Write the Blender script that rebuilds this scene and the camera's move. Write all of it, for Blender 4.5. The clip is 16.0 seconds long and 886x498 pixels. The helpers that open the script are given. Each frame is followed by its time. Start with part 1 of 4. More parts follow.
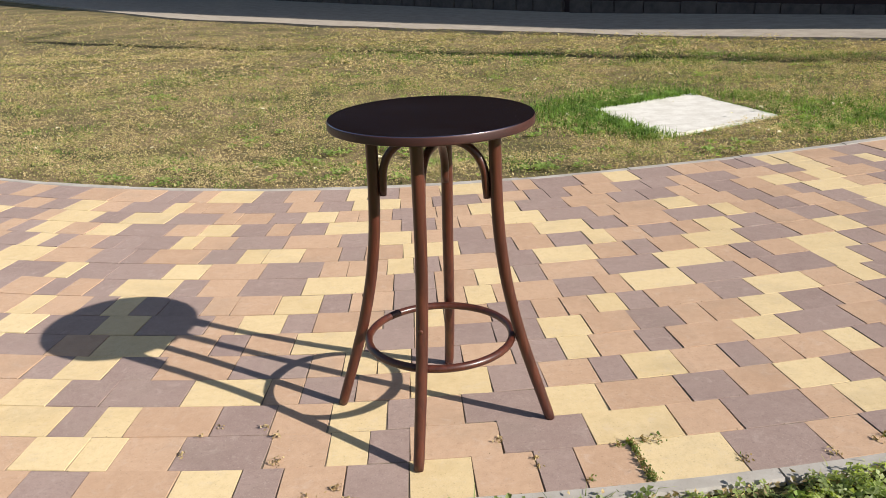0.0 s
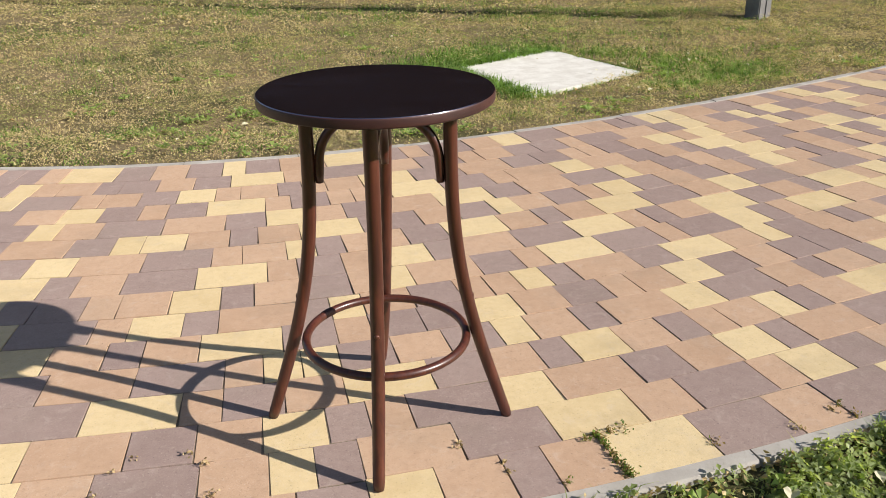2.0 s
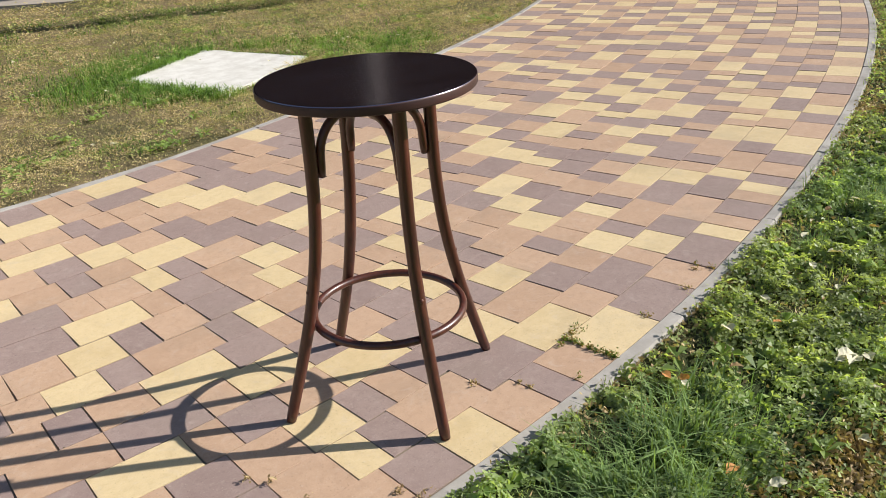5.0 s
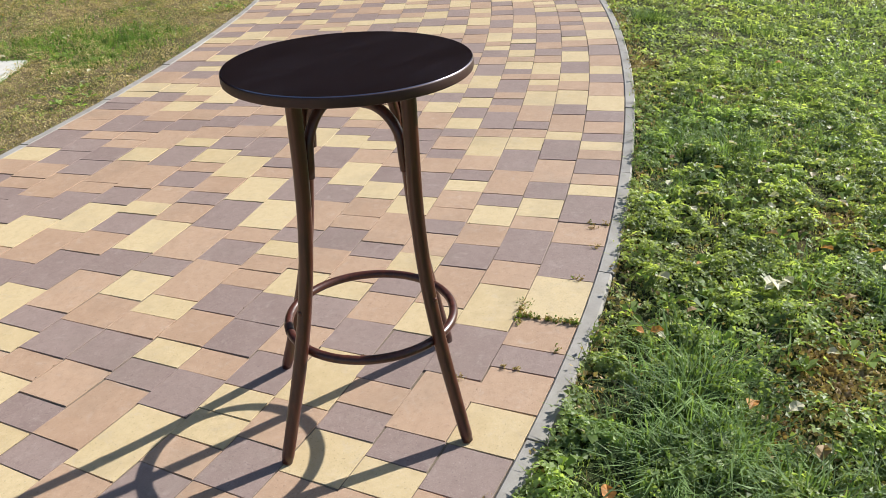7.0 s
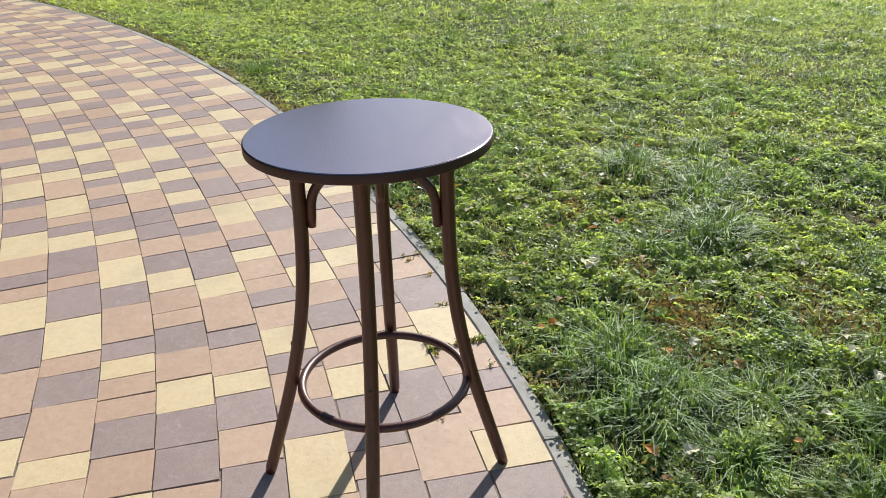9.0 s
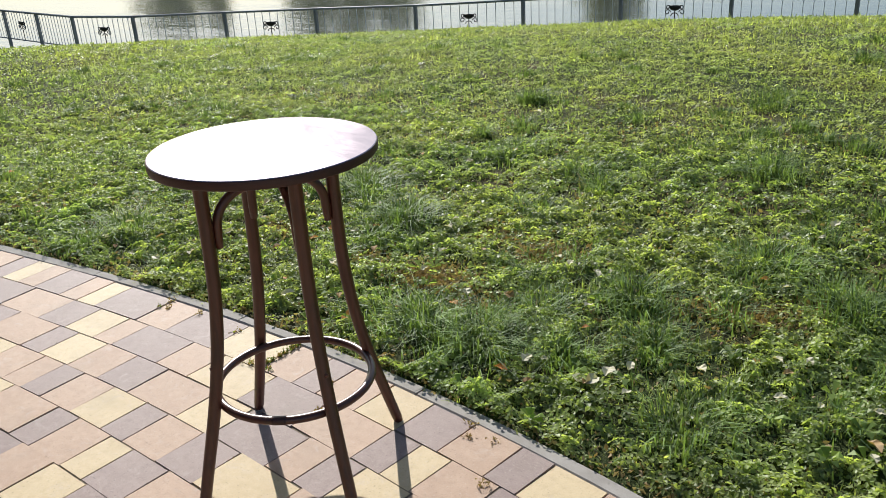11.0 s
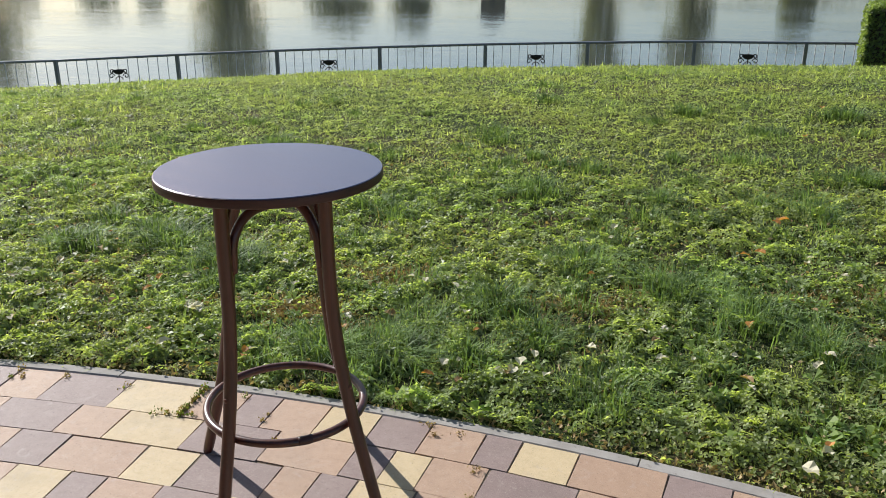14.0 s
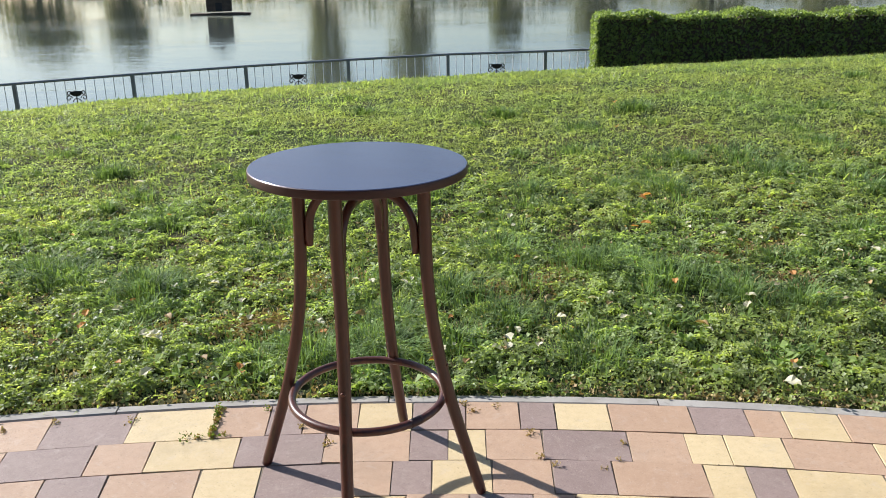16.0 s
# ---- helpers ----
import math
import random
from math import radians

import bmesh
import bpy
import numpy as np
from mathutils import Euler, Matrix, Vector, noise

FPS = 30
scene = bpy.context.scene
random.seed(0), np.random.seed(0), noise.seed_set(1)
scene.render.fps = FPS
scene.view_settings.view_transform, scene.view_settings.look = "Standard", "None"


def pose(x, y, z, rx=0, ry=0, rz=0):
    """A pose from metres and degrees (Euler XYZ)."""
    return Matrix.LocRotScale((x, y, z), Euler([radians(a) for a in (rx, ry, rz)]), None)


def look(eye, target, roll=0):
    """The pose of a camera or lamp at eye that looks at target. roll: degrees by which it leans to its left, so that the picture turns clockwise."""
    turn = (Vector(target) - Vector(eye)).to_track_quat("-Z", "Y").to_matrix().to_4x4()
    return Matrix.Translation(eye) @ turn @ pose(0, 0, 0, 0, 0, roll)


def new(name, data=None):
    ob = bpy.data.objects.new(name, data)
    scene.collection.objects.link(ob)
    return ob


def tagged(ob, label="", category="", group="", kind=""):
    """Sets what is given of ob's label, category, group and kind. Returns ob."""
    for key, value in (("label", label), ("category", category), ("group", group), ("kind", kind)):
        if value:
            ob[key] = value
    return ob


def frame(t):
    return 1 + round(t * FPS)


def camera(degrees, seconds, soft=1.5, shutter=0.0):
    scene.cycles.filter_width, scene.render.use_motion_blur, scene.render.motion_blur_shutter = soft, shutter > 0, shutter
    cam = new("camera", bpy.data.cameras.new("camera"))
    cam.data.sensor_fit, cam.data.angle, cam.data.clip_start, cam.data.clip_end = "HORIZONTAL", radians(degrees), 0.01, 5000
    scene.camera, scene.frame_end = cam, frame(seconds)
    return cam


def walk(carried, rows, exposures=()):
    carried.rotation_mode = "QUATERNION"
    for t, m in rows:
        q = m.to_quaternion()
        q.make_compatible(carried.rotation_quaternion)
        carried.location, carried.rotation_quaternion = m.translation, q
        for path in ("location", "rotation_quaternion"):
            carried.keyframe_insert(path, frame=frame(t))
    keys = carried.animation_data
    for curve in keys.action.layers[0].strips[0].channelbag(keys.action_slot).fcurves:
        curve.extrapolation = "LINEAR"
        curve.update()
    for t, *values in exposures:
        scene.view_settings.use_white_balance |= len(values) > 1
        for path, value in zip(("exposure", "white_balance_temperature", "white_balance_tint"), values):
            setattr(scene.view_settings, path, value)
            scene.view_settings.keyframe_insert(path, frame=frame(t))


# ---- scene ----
cam = camera(55.27, 16.0, 0.75)
PATH = [
    (0, 0.0854, 0.1106, 1.4823, 69.725, 2.225, -5.297),
    (0.5, 0.0427, 0.1901, 1.4798, 68.173, 2.095, -7.913),
    (1, -0.0432, 0.2762, 1.4801, 66.570, 1.984, -11.660),
    (1.5, -0.1168, 0.3443, 1.4867, 66.037, 1.456, -14.292),
    (2, -0.1797, 0.4591, 1.4796, 66.473, 0.674, -16.501),
    (2.5, -0.2918, 0.6279, 1.4735, 65.573, 1.220, -20.866),
    (3, -0.4451, 0.7187, 1.4790, 64.074, 2.822, -27.759),
    (3.2, -0.5549, 0.7523, 1.4816, 63.985, 3.206, -31.061),
    (5.3, -1.3209, 0.8547, 1.5384, 65.305, 2.832, -49.354),
    (5.5, -1.3682, 0.9140, 1.5322, 65.562, 2.339, -51.177),
    (6, -1.4092, 1.0888, 1.5146, 65.326, 1.649, -55.413),
    (6.5, -1.4360, 1.3030, 1.5256, 64.991, 1.653, -61.035),
    (7, -1.5387, 1.5973, 1.5087, 62.955, 2.472, -69.121),
    (7.5, -1.6409, 1.9236, 1.5209, 61.981, 2.735, -77.502),
    (8, -1.6073, 2.2242, 1.5296, 63.263, 3.348, -86.195),
    (8.5, -1.6304, 2.5278, 1.6076, 64.485, 2.204, -96.459),
    (9, -1.7031, 2.8822, 1.6107, 64.757, 1.556, -105.274),
    (9.5, -1.6172, 3.1467, 1.5844, 65.165, 2.116, -111.678),
    (10, -1.5506, 3.3859, 1.5911, 65.372, 3.241, -120.802),
    (10.2, -1.5405, 3.4969, 1.5875, 65.578, 3.384, -125.739),
    (12.3, -1.4123, 4.4204, 1.6064, 67.883, 0.833, -149.826),
    (12.5, -1.3426, 4.4784, 1.5880, 67.437, 0.488, -150.195),
    (13, -1.1724, 4.5160, 1.5492, 68.188, -0.061, -152.078),
    (13.5, -0.9898, 4.5159, 1.5451, 69.727, -0.466, -158.002),
    (14, -0.7665, 4.5669, 1.5636, 70.198, -0.052, -164.924),
    (14.5, -0.5164, 4.6580, 1.5706, 70.011, 0.407, -168.459),
    (15, -0.3329, 4.6555, 1.5554, 71.119, -0.025, -171.518),
    (15.5, -0.1248, 4.6795, 1.5461, 71.577, 0.250, -177.012),
    (16, 0.1419, 4.8574, 1.5150, 71.471, 0.636, 176.876),
]
walk(cam, [(t, pose(*row)) for t, *row in PATH], [(0, 0.52, 6550, 10), (3, 0.52, 6500, 10), (5.5, 0.62, 6350, 9), (8, 0.66, 6150, 8), (9.5, 0.60, 6150, 8), (12.5, 0.36, 6400, 10), (13.5, 0.40, 6300, 10), (14.5, 0.46, 6080, 10), (15, 0.48, 6060, 10), (15.5, 0.66, 6060, 10), (16, 0.80, 6100, 10)])

# ---- light ----
world = bpy.data.worlds.new("sky")
scene.world = world
world.use_nodes = True
wn = world.node_tree.nodes
sky = wn.new("ShaderNodeTexSky")
sky.sky_type = "NISHITA"
sky.sun_disc = False
sky.sun_elevation = radians(32.2)
sky.sun_rotation = radians(125.0)
sky.air_density, sky.dust_density, sky.ozone_density = 1.05, 1.15, 1.7
wn["Background"].inputs["Strength"].default_value = 0.078
world.node_tree.links.new(sky.outputs[0], wn["Background"].inputs["Color"])
sun_data = bpy.data.lights.new("sun", "SUN")
sun_data.energy, sun_data.angle, sun_data.color = 5.6, radians(0.55), (1.0, 0.945, 0.875)
sun = new("sun", sun_data)
sun.matrix_world = look((13.0, -9.1, 10.0), (0, 0, 0))

# ---- materials ----


class Nodes:
    """A short way to wire a node material."""

    def __init__(self, name):
        self.mat = bpy.data.materials.new(name)
        self.mat.use_nodes = True
        self.tree = self.mat.node_tree
        self.tree.nodes.clear()
        self.end = self.tree.nodes.new("ShaderNodeOutputMaterial")

    def add(self, kind, **inputs):
        node = self.tree.nodes.new("ShaderNode" + kind)
        for key, value in inputs.items():
            self.put(node.inputs[key.replace("_", " ")], value)
        return node

    def put(self, socket, value):
        if isinstance(value, bpy.types.NodeSocket):
            self.tree.links.new(value, socket)
        elif isinstance(value, (tuple, list)) and len(value) == 3 and socket.type == "RGBA":
            socket.default_value = (*value, 1)
        else:
            socket.default_value = value

    def where(self, scale=(1, 1, 1), local=False):
        if local:
            source = self.add("TexCoord").outputs["Object"]
        else:
            source = self.add("NewGeometry").outputs["Position"]
        return self.add("Mapping", Vector=source, Scale=scale).outputs[0]

    def noise(self, scale, detail=4.0, rough=0.6, at=None, dist=0.0):
        node = self.add("TexNoise", Scale=scale, Detail=detail, Roughness=rough, Distortion=dist)
        self.put(node.inputs["Vector"], at if at is not None else self.where())
        return node.outputs[0]

    def ramp(self, value, *stops):
        node = self.add("ValToRGB", Fac=value)
        items = node.color_ramp.elements
        while len(items) < len(stops):
            items.new(0.5)
        for item, (place, colour) in zip(items, stops):
            item.position = place
            item.color = (*colour, 1) if len(colour) == 3 else colour
        return node.outputs[0]

    def span(self, value, low, high, to_low=0.0, to_high=1.0):
        node = self.add("MapRange")
        for key, v in zip(("Value", "From Min", "From Max", "To Min", "To Max"), (value, low, high, to_low, to_high)):
            self.put(node.inputs[key], v)
        return node.outputs[0]

    def mix(self, fac, a, b, kind="MIX"):
        node = self.add("MixRGB", Fac=fac, Color1=a, Color2=b)
        node.blend_type = kind
        return node.outputs[0]

    def calc(self, kind, a, b=0.0):
        node = self.add("Math")
        node.operation = kind
        self.put(node.inputs[0], a)
        self.put(node.inputs[1], b)
        return node.outputs[0]

    def chance(self):
        """A random number for each object and each loose piece."""
        a = self.add("ObjectInfo").outputs["Random"]
        b = self.add("NewGeometry").outputs["Random Per Island"]
        return self.calc("FRACT", self.calc("ADD", a, b))

    def bump(self, height, strength=0.3, distance=0.01):
        return self.add("Bump", Height=height, Strength=strength, Distance=distance).outputs[0]

    def done(self, colour, rough=0.6, normal=None, **more):
        shader = self.add("BsdfPrincipled", Base_Color=colour, Roughness=rough)
        if normal is not None:
            self.put(shader.inputs["Normal"], normal)
        for key, value in more.items():
            self.put(shader.inputs[key.replace("_", " ")], value)
        self.put(self.end.inputs["Surface"], shader.outputs[0])
        self.shader = shader
        return self.mat


def paver_material(name, base, pale, deep):
    n = Nodes(name)
    grain = n.noise(420, 3, 0.7)
    cloud = n.noise(9, 4, 0.6)
    tone = n.mix(n.span(n.chance(), 0, 1, 0, 1), deep, pale)
    tone = n.mix(0.55, tone, base)
    tone = n.mix(n.span(cloud, 0.35, 0.7), tone, n.mix(0.5, tone, pale))
    tone = n.mix(n.span(grain, 0.42, 0.62, 0.0, 0.35), tone, deep, "MIX")
    mottle = n.noise(34, 4, 0.7)
    tone = n.mix(n.span(mottle, 0.50, 0.66, 0.0, 0.40), tone, deep)
    tone = n.mix(n.span(mottle, 0.44, 0.34, 0.0, 0.30), tone, pale)
    speck = n.noise(210, 2, 0.5)
    tone = n.mix(n.span(speck, 0.62, 0.72, 0, 0.28), tone, (0.62, 0.56, 0.48))
    tone = n.mix(n.span(n.noise(150, 2, 0.5), 0.36, 0.29, 0, 0.45), tone, tuple(0.5 * c for c in deep))
    scuff = n.noise(17, 5, 0.72, None, 0.8)
    tone = n.mix(n.span(scuff, 0.56, 0.72, 0, 0.30), tone, (0.52, 0.44, 0.37))
    dirt = n.noise(2.3, 5, 0.65)
    tone = n.mix(n.span(dirt, 0.52, 0.78, 0, 0.35), tone, (0.23, 0.19, 0.15))
    height = n.calc("ADD", grain, n.calc("MULTIPLY", n.noise(60, 3), 0.6))
    return n.done(tone, n.span(grain, 0.3, 0.7, 0.50, 0.76), n.bump(height, 0.6, 0.0022), Specular_IOR_Level=0.36, Diffuse_Roughness=0.2)


PAVER = {
    "y": paver_material("yellow_concrete", (0.58, 0.445, 0.245), (0.66, 0.53, 0.32), (0.47, 0.35, 0.185)),
    "b": paver_material("peach_concrete", (0.44, 0.292, 0.190), (0.52, 0.36, 0.245), (0.35, 0.222, 0.143)),
    "d": paver_material("plum_concrete", (0.280, 0.202, 0.175), (0.345, 0.258, 0.222), (0.215, 0.152, 0.133)),
}


def concrete_material(name, base, stain, scale=1.0, rough=0.85):
    n = Nodes(name)
    fine = n.noise(260 * scale, 4, 0.7)
    cloud = n.noise(5 * scale, 5, 0.65)
    spots = n.noise(38 * scale, 3, 0.6)
    tone = n.mix(n.span(cloud, 0.38, 0.72), base, stain)
    tone = n.mix(n.span(fine, 0.4, 0.68, 0, 0.3), tone, stain)
    tone = n.mix(n.span(spots, 0.62, 0.75, 0, 0.4), tone, tuple(0.6 * c for c in stain))
    return n.done(tone, rough, n.bump(n.calc("ADD", fine, spots), 0.4, 0.002), Specular_IOR_Level=0.2, Diffuse_Roughness=0.2)


KERB = concrete_material("kerb_concrete", (0.39, 0.365, 0.33), (0.25, 0.228, 0.20))
SLAB = concrete_material("whitened_concrete", (0.64, 0.62, 0.57), (0.48, 0.45, 0.40), 1.3)
POST = concrete_material("post_concrete", (0.20, 0.195, 0.19), (0.12, 0.115, 0.11))
ASPHALT = concrete_material("old_asphalt", (0.36, 0.315, 0.26), (0.25, 0.215, 0.18), 0.7)
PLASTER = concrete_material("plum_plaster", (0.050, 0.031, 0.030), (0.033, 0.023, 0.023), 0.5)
PLINTH = concrete_material("plinth_stone", (0.12, 0.10, 0.09), (0.06, 0.05, 0.05), 0.8)


def sand_material():
    n = Nodes("joint_sand")
    return n.done(n.mix(n.noise(350, 3), (0.04, 0.03, 0.022), (0.30, 0.235, 0.165)), 0.95, n.bump(n.noise(300, 3), 0.6, 0.003))


SAND = sand_material()


def varnish_material(name, base, dark, rough, local_scale=(60, 60, 4), coat=0.4):
    n = Nodes(name)
    at = n.where(local_scale, True)
    grain = n.noise(1.0, 6, 0.65, at, 0.6)
    wear = n.noise(24, 4, 0.6)
    tone = n.mix(n.span(grain, 0.35, 0.68), dark, base)
    tone = n.mix(n.span(wear, 0.64, 0.76, 0, 0.35), tone, tuple(1.5 * c for c in base))
    dust = n.noise(140, 4, 0.7)
    return n.done(tone, n.span(dust, 0.3, 0.75, rough - 0.06, rough + 0.10), n.bump(grain, 0.12, 0.001),
                  Coat_Weight=coat, Coat_Roughness=0.18, IOR=1.5)


LEG = varnish_material("mahogany_varnish", (0.088, 0.023, 0.012), (0.040, 0.011, 0.007), 0.36, coat=0.15)


def top_material():
    """Dark stained top, polished, with dust and wipe marks."""
    n = Nodes("dark_table_varnish")
    grain = n.noise(1.0, 6, 0.6, n.where((5, 90, 5), True), 0.4)
    tone = n.mix(n.span(grain, 0.35, 0.7), (0.007, 0.0045, 0.0045), (0.011, 0.0055, 0.0055))
    wipe = n.noise(3.2, 6, 0.72, n.where((1.0, 3.4, 1.0), True), 0.5)
    dust = n.noise(230, 3, 0.7)
    speck = n.span(dust, 0.60, 0.72, 0, 0.05)
    tone = n.mix(n.calc("MULTIPLY", speck, n.span(wipe, 0.4, 0.7)), tone, (0.16, 0.14, 0.13))
    return n.done(tone, n.span(wipe, 0.36, 0.64, 0.14, 0.23), IOR=4.0, Specular_Tint=(1.0, 0.87, 0.96, 1.0), Coat_Weight=0.25, Coat_Roughness=0.2, Coat_IOR=1.6)


TOP = top_material()
EDGE = varnish_material("table_edge_varnish", (0.052, 0.014, 0.010), (0.028, 0.008, 0.007), 0.5, (8, 8, 60), 0.0)


def metal_material(name, colour, rough):
    n = Nodes(name)
    rust = n.noise(60, 4, 0.6)
    return n.done(n.mix(n.span(rust, 0.55, 0.8), colour, (0.10, 0.07, 0.05)), rough, n.bump(rust, 0.15, 0.002), Metallic=0.2)


IRON = metal_material("fence_paint", (0.24, 0.25, 0.26), 0.45)
BAR = metal_material("pale_fence_paint", (0.70, 0.71, 0.72), 0.45)
BLACK = metal_material("black_cast_iron", (0.012, 0.012, 0.013), 0.5)
SCREW = metal_material("brown_screw_cap", (0.10, 0.035, 0.02), 0.35)


def leaf_material(name, young, old, dry, shine=0.45, pass_light=0.35, patch=1.1, dry_low=0.50, dry_high=0.72, dry_part=0.8, gloss=0.2, drift=0.0):
    """Thin leaves: some light passes through; patches of dry growth on a metre scale."""
    n = Nodes(name)
    pick = n.chance()
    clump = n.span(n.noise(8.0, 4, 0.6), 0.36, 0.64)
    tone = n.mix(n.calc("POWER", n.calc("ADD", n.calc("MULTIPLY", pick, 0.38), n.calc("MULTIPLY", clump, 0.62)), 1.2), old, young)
    bare = n.calc("ADD", n.calc("MULTIPLY", n.noise(patch, 4, 0.6), 0.62), n.calc("MULTIPLY", n.noise(9.0 + patch, 3, 0.6), 0.38))
    few = n.calc("GREATER_THAN", n.span(bare, dry_low, dry_high, 0, dry_part), n.calc("FRACT", n.calc("MULTIPLY", pick, 17.31)))
    tone = n.mix(few, tone, n.mix(n.calc("FRACT", n.calc("MULTIPLY", pick, 7.7)), dry, tuple(0.70 * c for c in dry)))
    if drift:
        field = n.span(n.noise(0.75, 3, 0.55), 0.42, 0.64, 0.0, drift)
        tone = n.mix(field, tone, n.mix(1.0, tone, (0.68, 0.88, 0.95), "MULTIPLY"))
    shader = n.add("BsdfPrincipled", Base_Color=tone, Roughness=shine, Specular_IOR_Level=gloss)
    lit = n.add("BsdfTranslucent", Color=n.mix(1.0, tone, (1.95, 2.0, 0.76), "MULTIPLY"))
    both = n.add("MixShader", Fac=pass_light)
    n.put(both.inputs[1], shader.outputs[0])
    n.put(both.inputs[2], lit.outputs[0])
    n.put(n.end.inputs["Surface"], both.outputs[0])
    return n.mat


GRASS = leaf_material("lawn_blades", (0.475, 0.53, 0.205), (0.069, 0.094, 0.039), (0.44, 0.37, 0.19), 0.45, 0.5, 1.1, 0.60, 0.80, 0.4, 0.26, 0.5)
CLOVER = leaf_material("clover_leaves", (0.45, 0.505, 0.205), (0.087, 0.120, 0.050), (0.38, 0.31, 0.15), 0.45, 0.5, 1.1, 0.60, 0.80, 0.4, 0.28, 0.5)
PLANTAIN = leaf_material("broad_weed_leaves", (0.31, 0.40, 0.13), (0.12, 0.18, 0.055), (0.40, 0.36, 0.16), 0.42, 0.45, 1.1, 0.7, 0.9, 0.3, 0.15)
DRYGRASS = leaf_material("dry_lawn_blades", (0.50, 0.495, 0.180), (0.085, 0.098, 0.033), (0.56, 0.445, 0.25), 0.6, 0.25, 1.7, 0.42, 0.52, 0.88, 0.1)
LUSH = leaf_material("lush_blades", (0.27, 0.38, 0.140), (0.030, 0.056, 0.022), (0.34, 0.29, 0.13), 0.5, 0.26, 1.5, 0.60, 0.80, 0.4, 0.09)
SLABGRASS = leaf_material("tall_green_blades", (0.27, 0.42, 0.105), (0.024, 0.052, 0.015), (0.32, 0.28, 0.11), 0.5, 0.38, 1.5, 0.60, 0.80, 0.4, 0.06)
HEDGE = leaf_material("hedge_leaves", (0.29, 0.36, 0.135), (0.085, 0.122, 0.050), (0.20, 0.17, 0.07), 0.45, 0.42, 2.0, 0.6, 0.9, 0.4, 0.4)
# leaf tones lightened: the haze of the distance is put into the colour
CROWN = leaf_material("hazed_tree_leaves", (0.21, 0.21, 0.085), (0.105, 0.120, 0.050), (0.17, 0.14, 0.05), 0.6, 0.25, 0.2, 0.5, 0.9, 0.5)
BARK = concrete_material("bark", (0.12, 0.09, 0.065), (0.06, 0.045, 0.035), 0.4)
PALE_LEAF = leaf_material("pale_fallen_leaf", (0.60, 0.56, 0.42), (0.46, 0.43, 0.30), (0.5, 0.42, 0.28), 0.6, 0.2)
TAN_LEAF = leaf_material("tan_fallen_leaf", (0.42, 0.30, 0.15), (0.26, 0.16, 0.07), (0.3, 0.2, 0.1), 0.6, 0.2)
STRAW = leaf_material("dead_straw", (0.52, 0.42, 0.24), (0.24, 0.16, 0.08), (0.5, 0.38, 0.2), 0.7, 0.15)
JOINT = leaf_material("joint_weed_leaves", (0.20, 0.28, 0.06), (0.07, 0.11, 0.03), (0.28, 0.20, 0.09), 0.6, 0.3, 9.0, 0.4, 0.6, 0.8)
CRUMB = leaf_material("joint_crumbs", (0.17, 0.135, 0.075), (0.045, 0.036, 0.022), (0.24, 0.19, 0.11), 0.8, 0.1, 3.0, 0.4, 0.6, 0.5)
ORANGE_LEAF = leaf_material("orange_fallen_leaf", (0.60, 0.30, 0.10), (0.42, 0.19, 0.06), (0.35, 0.18, 0.08), 0.6, 0.25)


def soil_material():
    """Thatch and soil under the grass: greener south of the path, drier to the north."""
    n = Nodes("soil_and_thatch")
    fine = n.noise(120, 5, 0.75)
    mid = n.noise(14, 5, 0.7)
    big = n.noise(1.1, 4, 0.6)
    green = n.mix(mid, (0.022, 0.034, 0.012), (0.070, 0.094, 0.032))
    brown = n.mix(fine, (0.040, 0.027, 0.016), (0.16, 0.115, 0.06))
    y = n.add("SeparateXYZ", Vector=n.where()).outputs[1]
    south = n.mix(n.span(big, 0.45, 0.68, 0.05, 0.75), green, brown)
    straw = n.mix(mid, (0.13, 0.098, 0.052), (0.36, 0.27, 0.15))
    north = n.mix(n.span(big, 0.35, 0.62), n.mix(0.35, green, straw), straw)
    tone = n.mix(n.span(y, 3.4, 3.8), south, north)
    return n.done(tone, 0.95, n.bump(n.calc("ADD", fine, mid), 0.8, 0.02), Specular_IOR_Level=0.1)


SOIL = soil_material()


def water_material():
    n = Nodes("pond_water")
    chop = n.noise(1.0, 4, 0.6, n.where((1.1, 2.6, 1)), 0.3)
    swell = n.noise(1.0, 3, 0.5, n.where((0.16, 0.42, 1)))
    calm = n.span(n.noise(1.0, 3, 0.5, n.where((0.03, 0.07, 1))), 0.4, 0.62, 0.35, 1.0)
    height = n.calc("MULTIPLY", n.calc("ADD", n.calc("MULTIPLY", chop, 0.5), swell), calm)
    return n.done((0.070, 0.082, 0.070), 0.06, n.bump(height, 0.26, 0.12), IOR=1.60)


WATER = water_material()

# ---- building blocks ----


def mesh_from(name, verts, faces, mats, index=None, smooth=False):
    """A mesh from arrays of corners and faces."""
    me = bpy.data.meshes.new(name)
    verts = np.asarray(verts, np.float32).reshape(-1, 3)
    faces = np.asarray(faces, np.int32)
    count, sides = faces.shape
    me.vertices.add(len(verts))
    me.vertices.foreach_set("co", verts.ravel())
    me.loops.add(count * sides)
    me.loops.foreach_set("vertex_index", faces.ravel())
    me.polygons.add(count)
    me.polygons.foreach_set("loop_start", np.arange(0, count * sides, sides, dtype=np.int32))
    me.polygons.foreach_set("loop_total", np.full(count, sides, np.int32))
    for m in mats:
        me.materials.append(m)
    if index is not None:
        me.polygons.foreach_set("material_index", np.asarray(index, np.int32))
    me.polygons.foreach_set("use_smooth", np.full(count, smooth, bool))
    me.update(calc_edges=True)
    return me


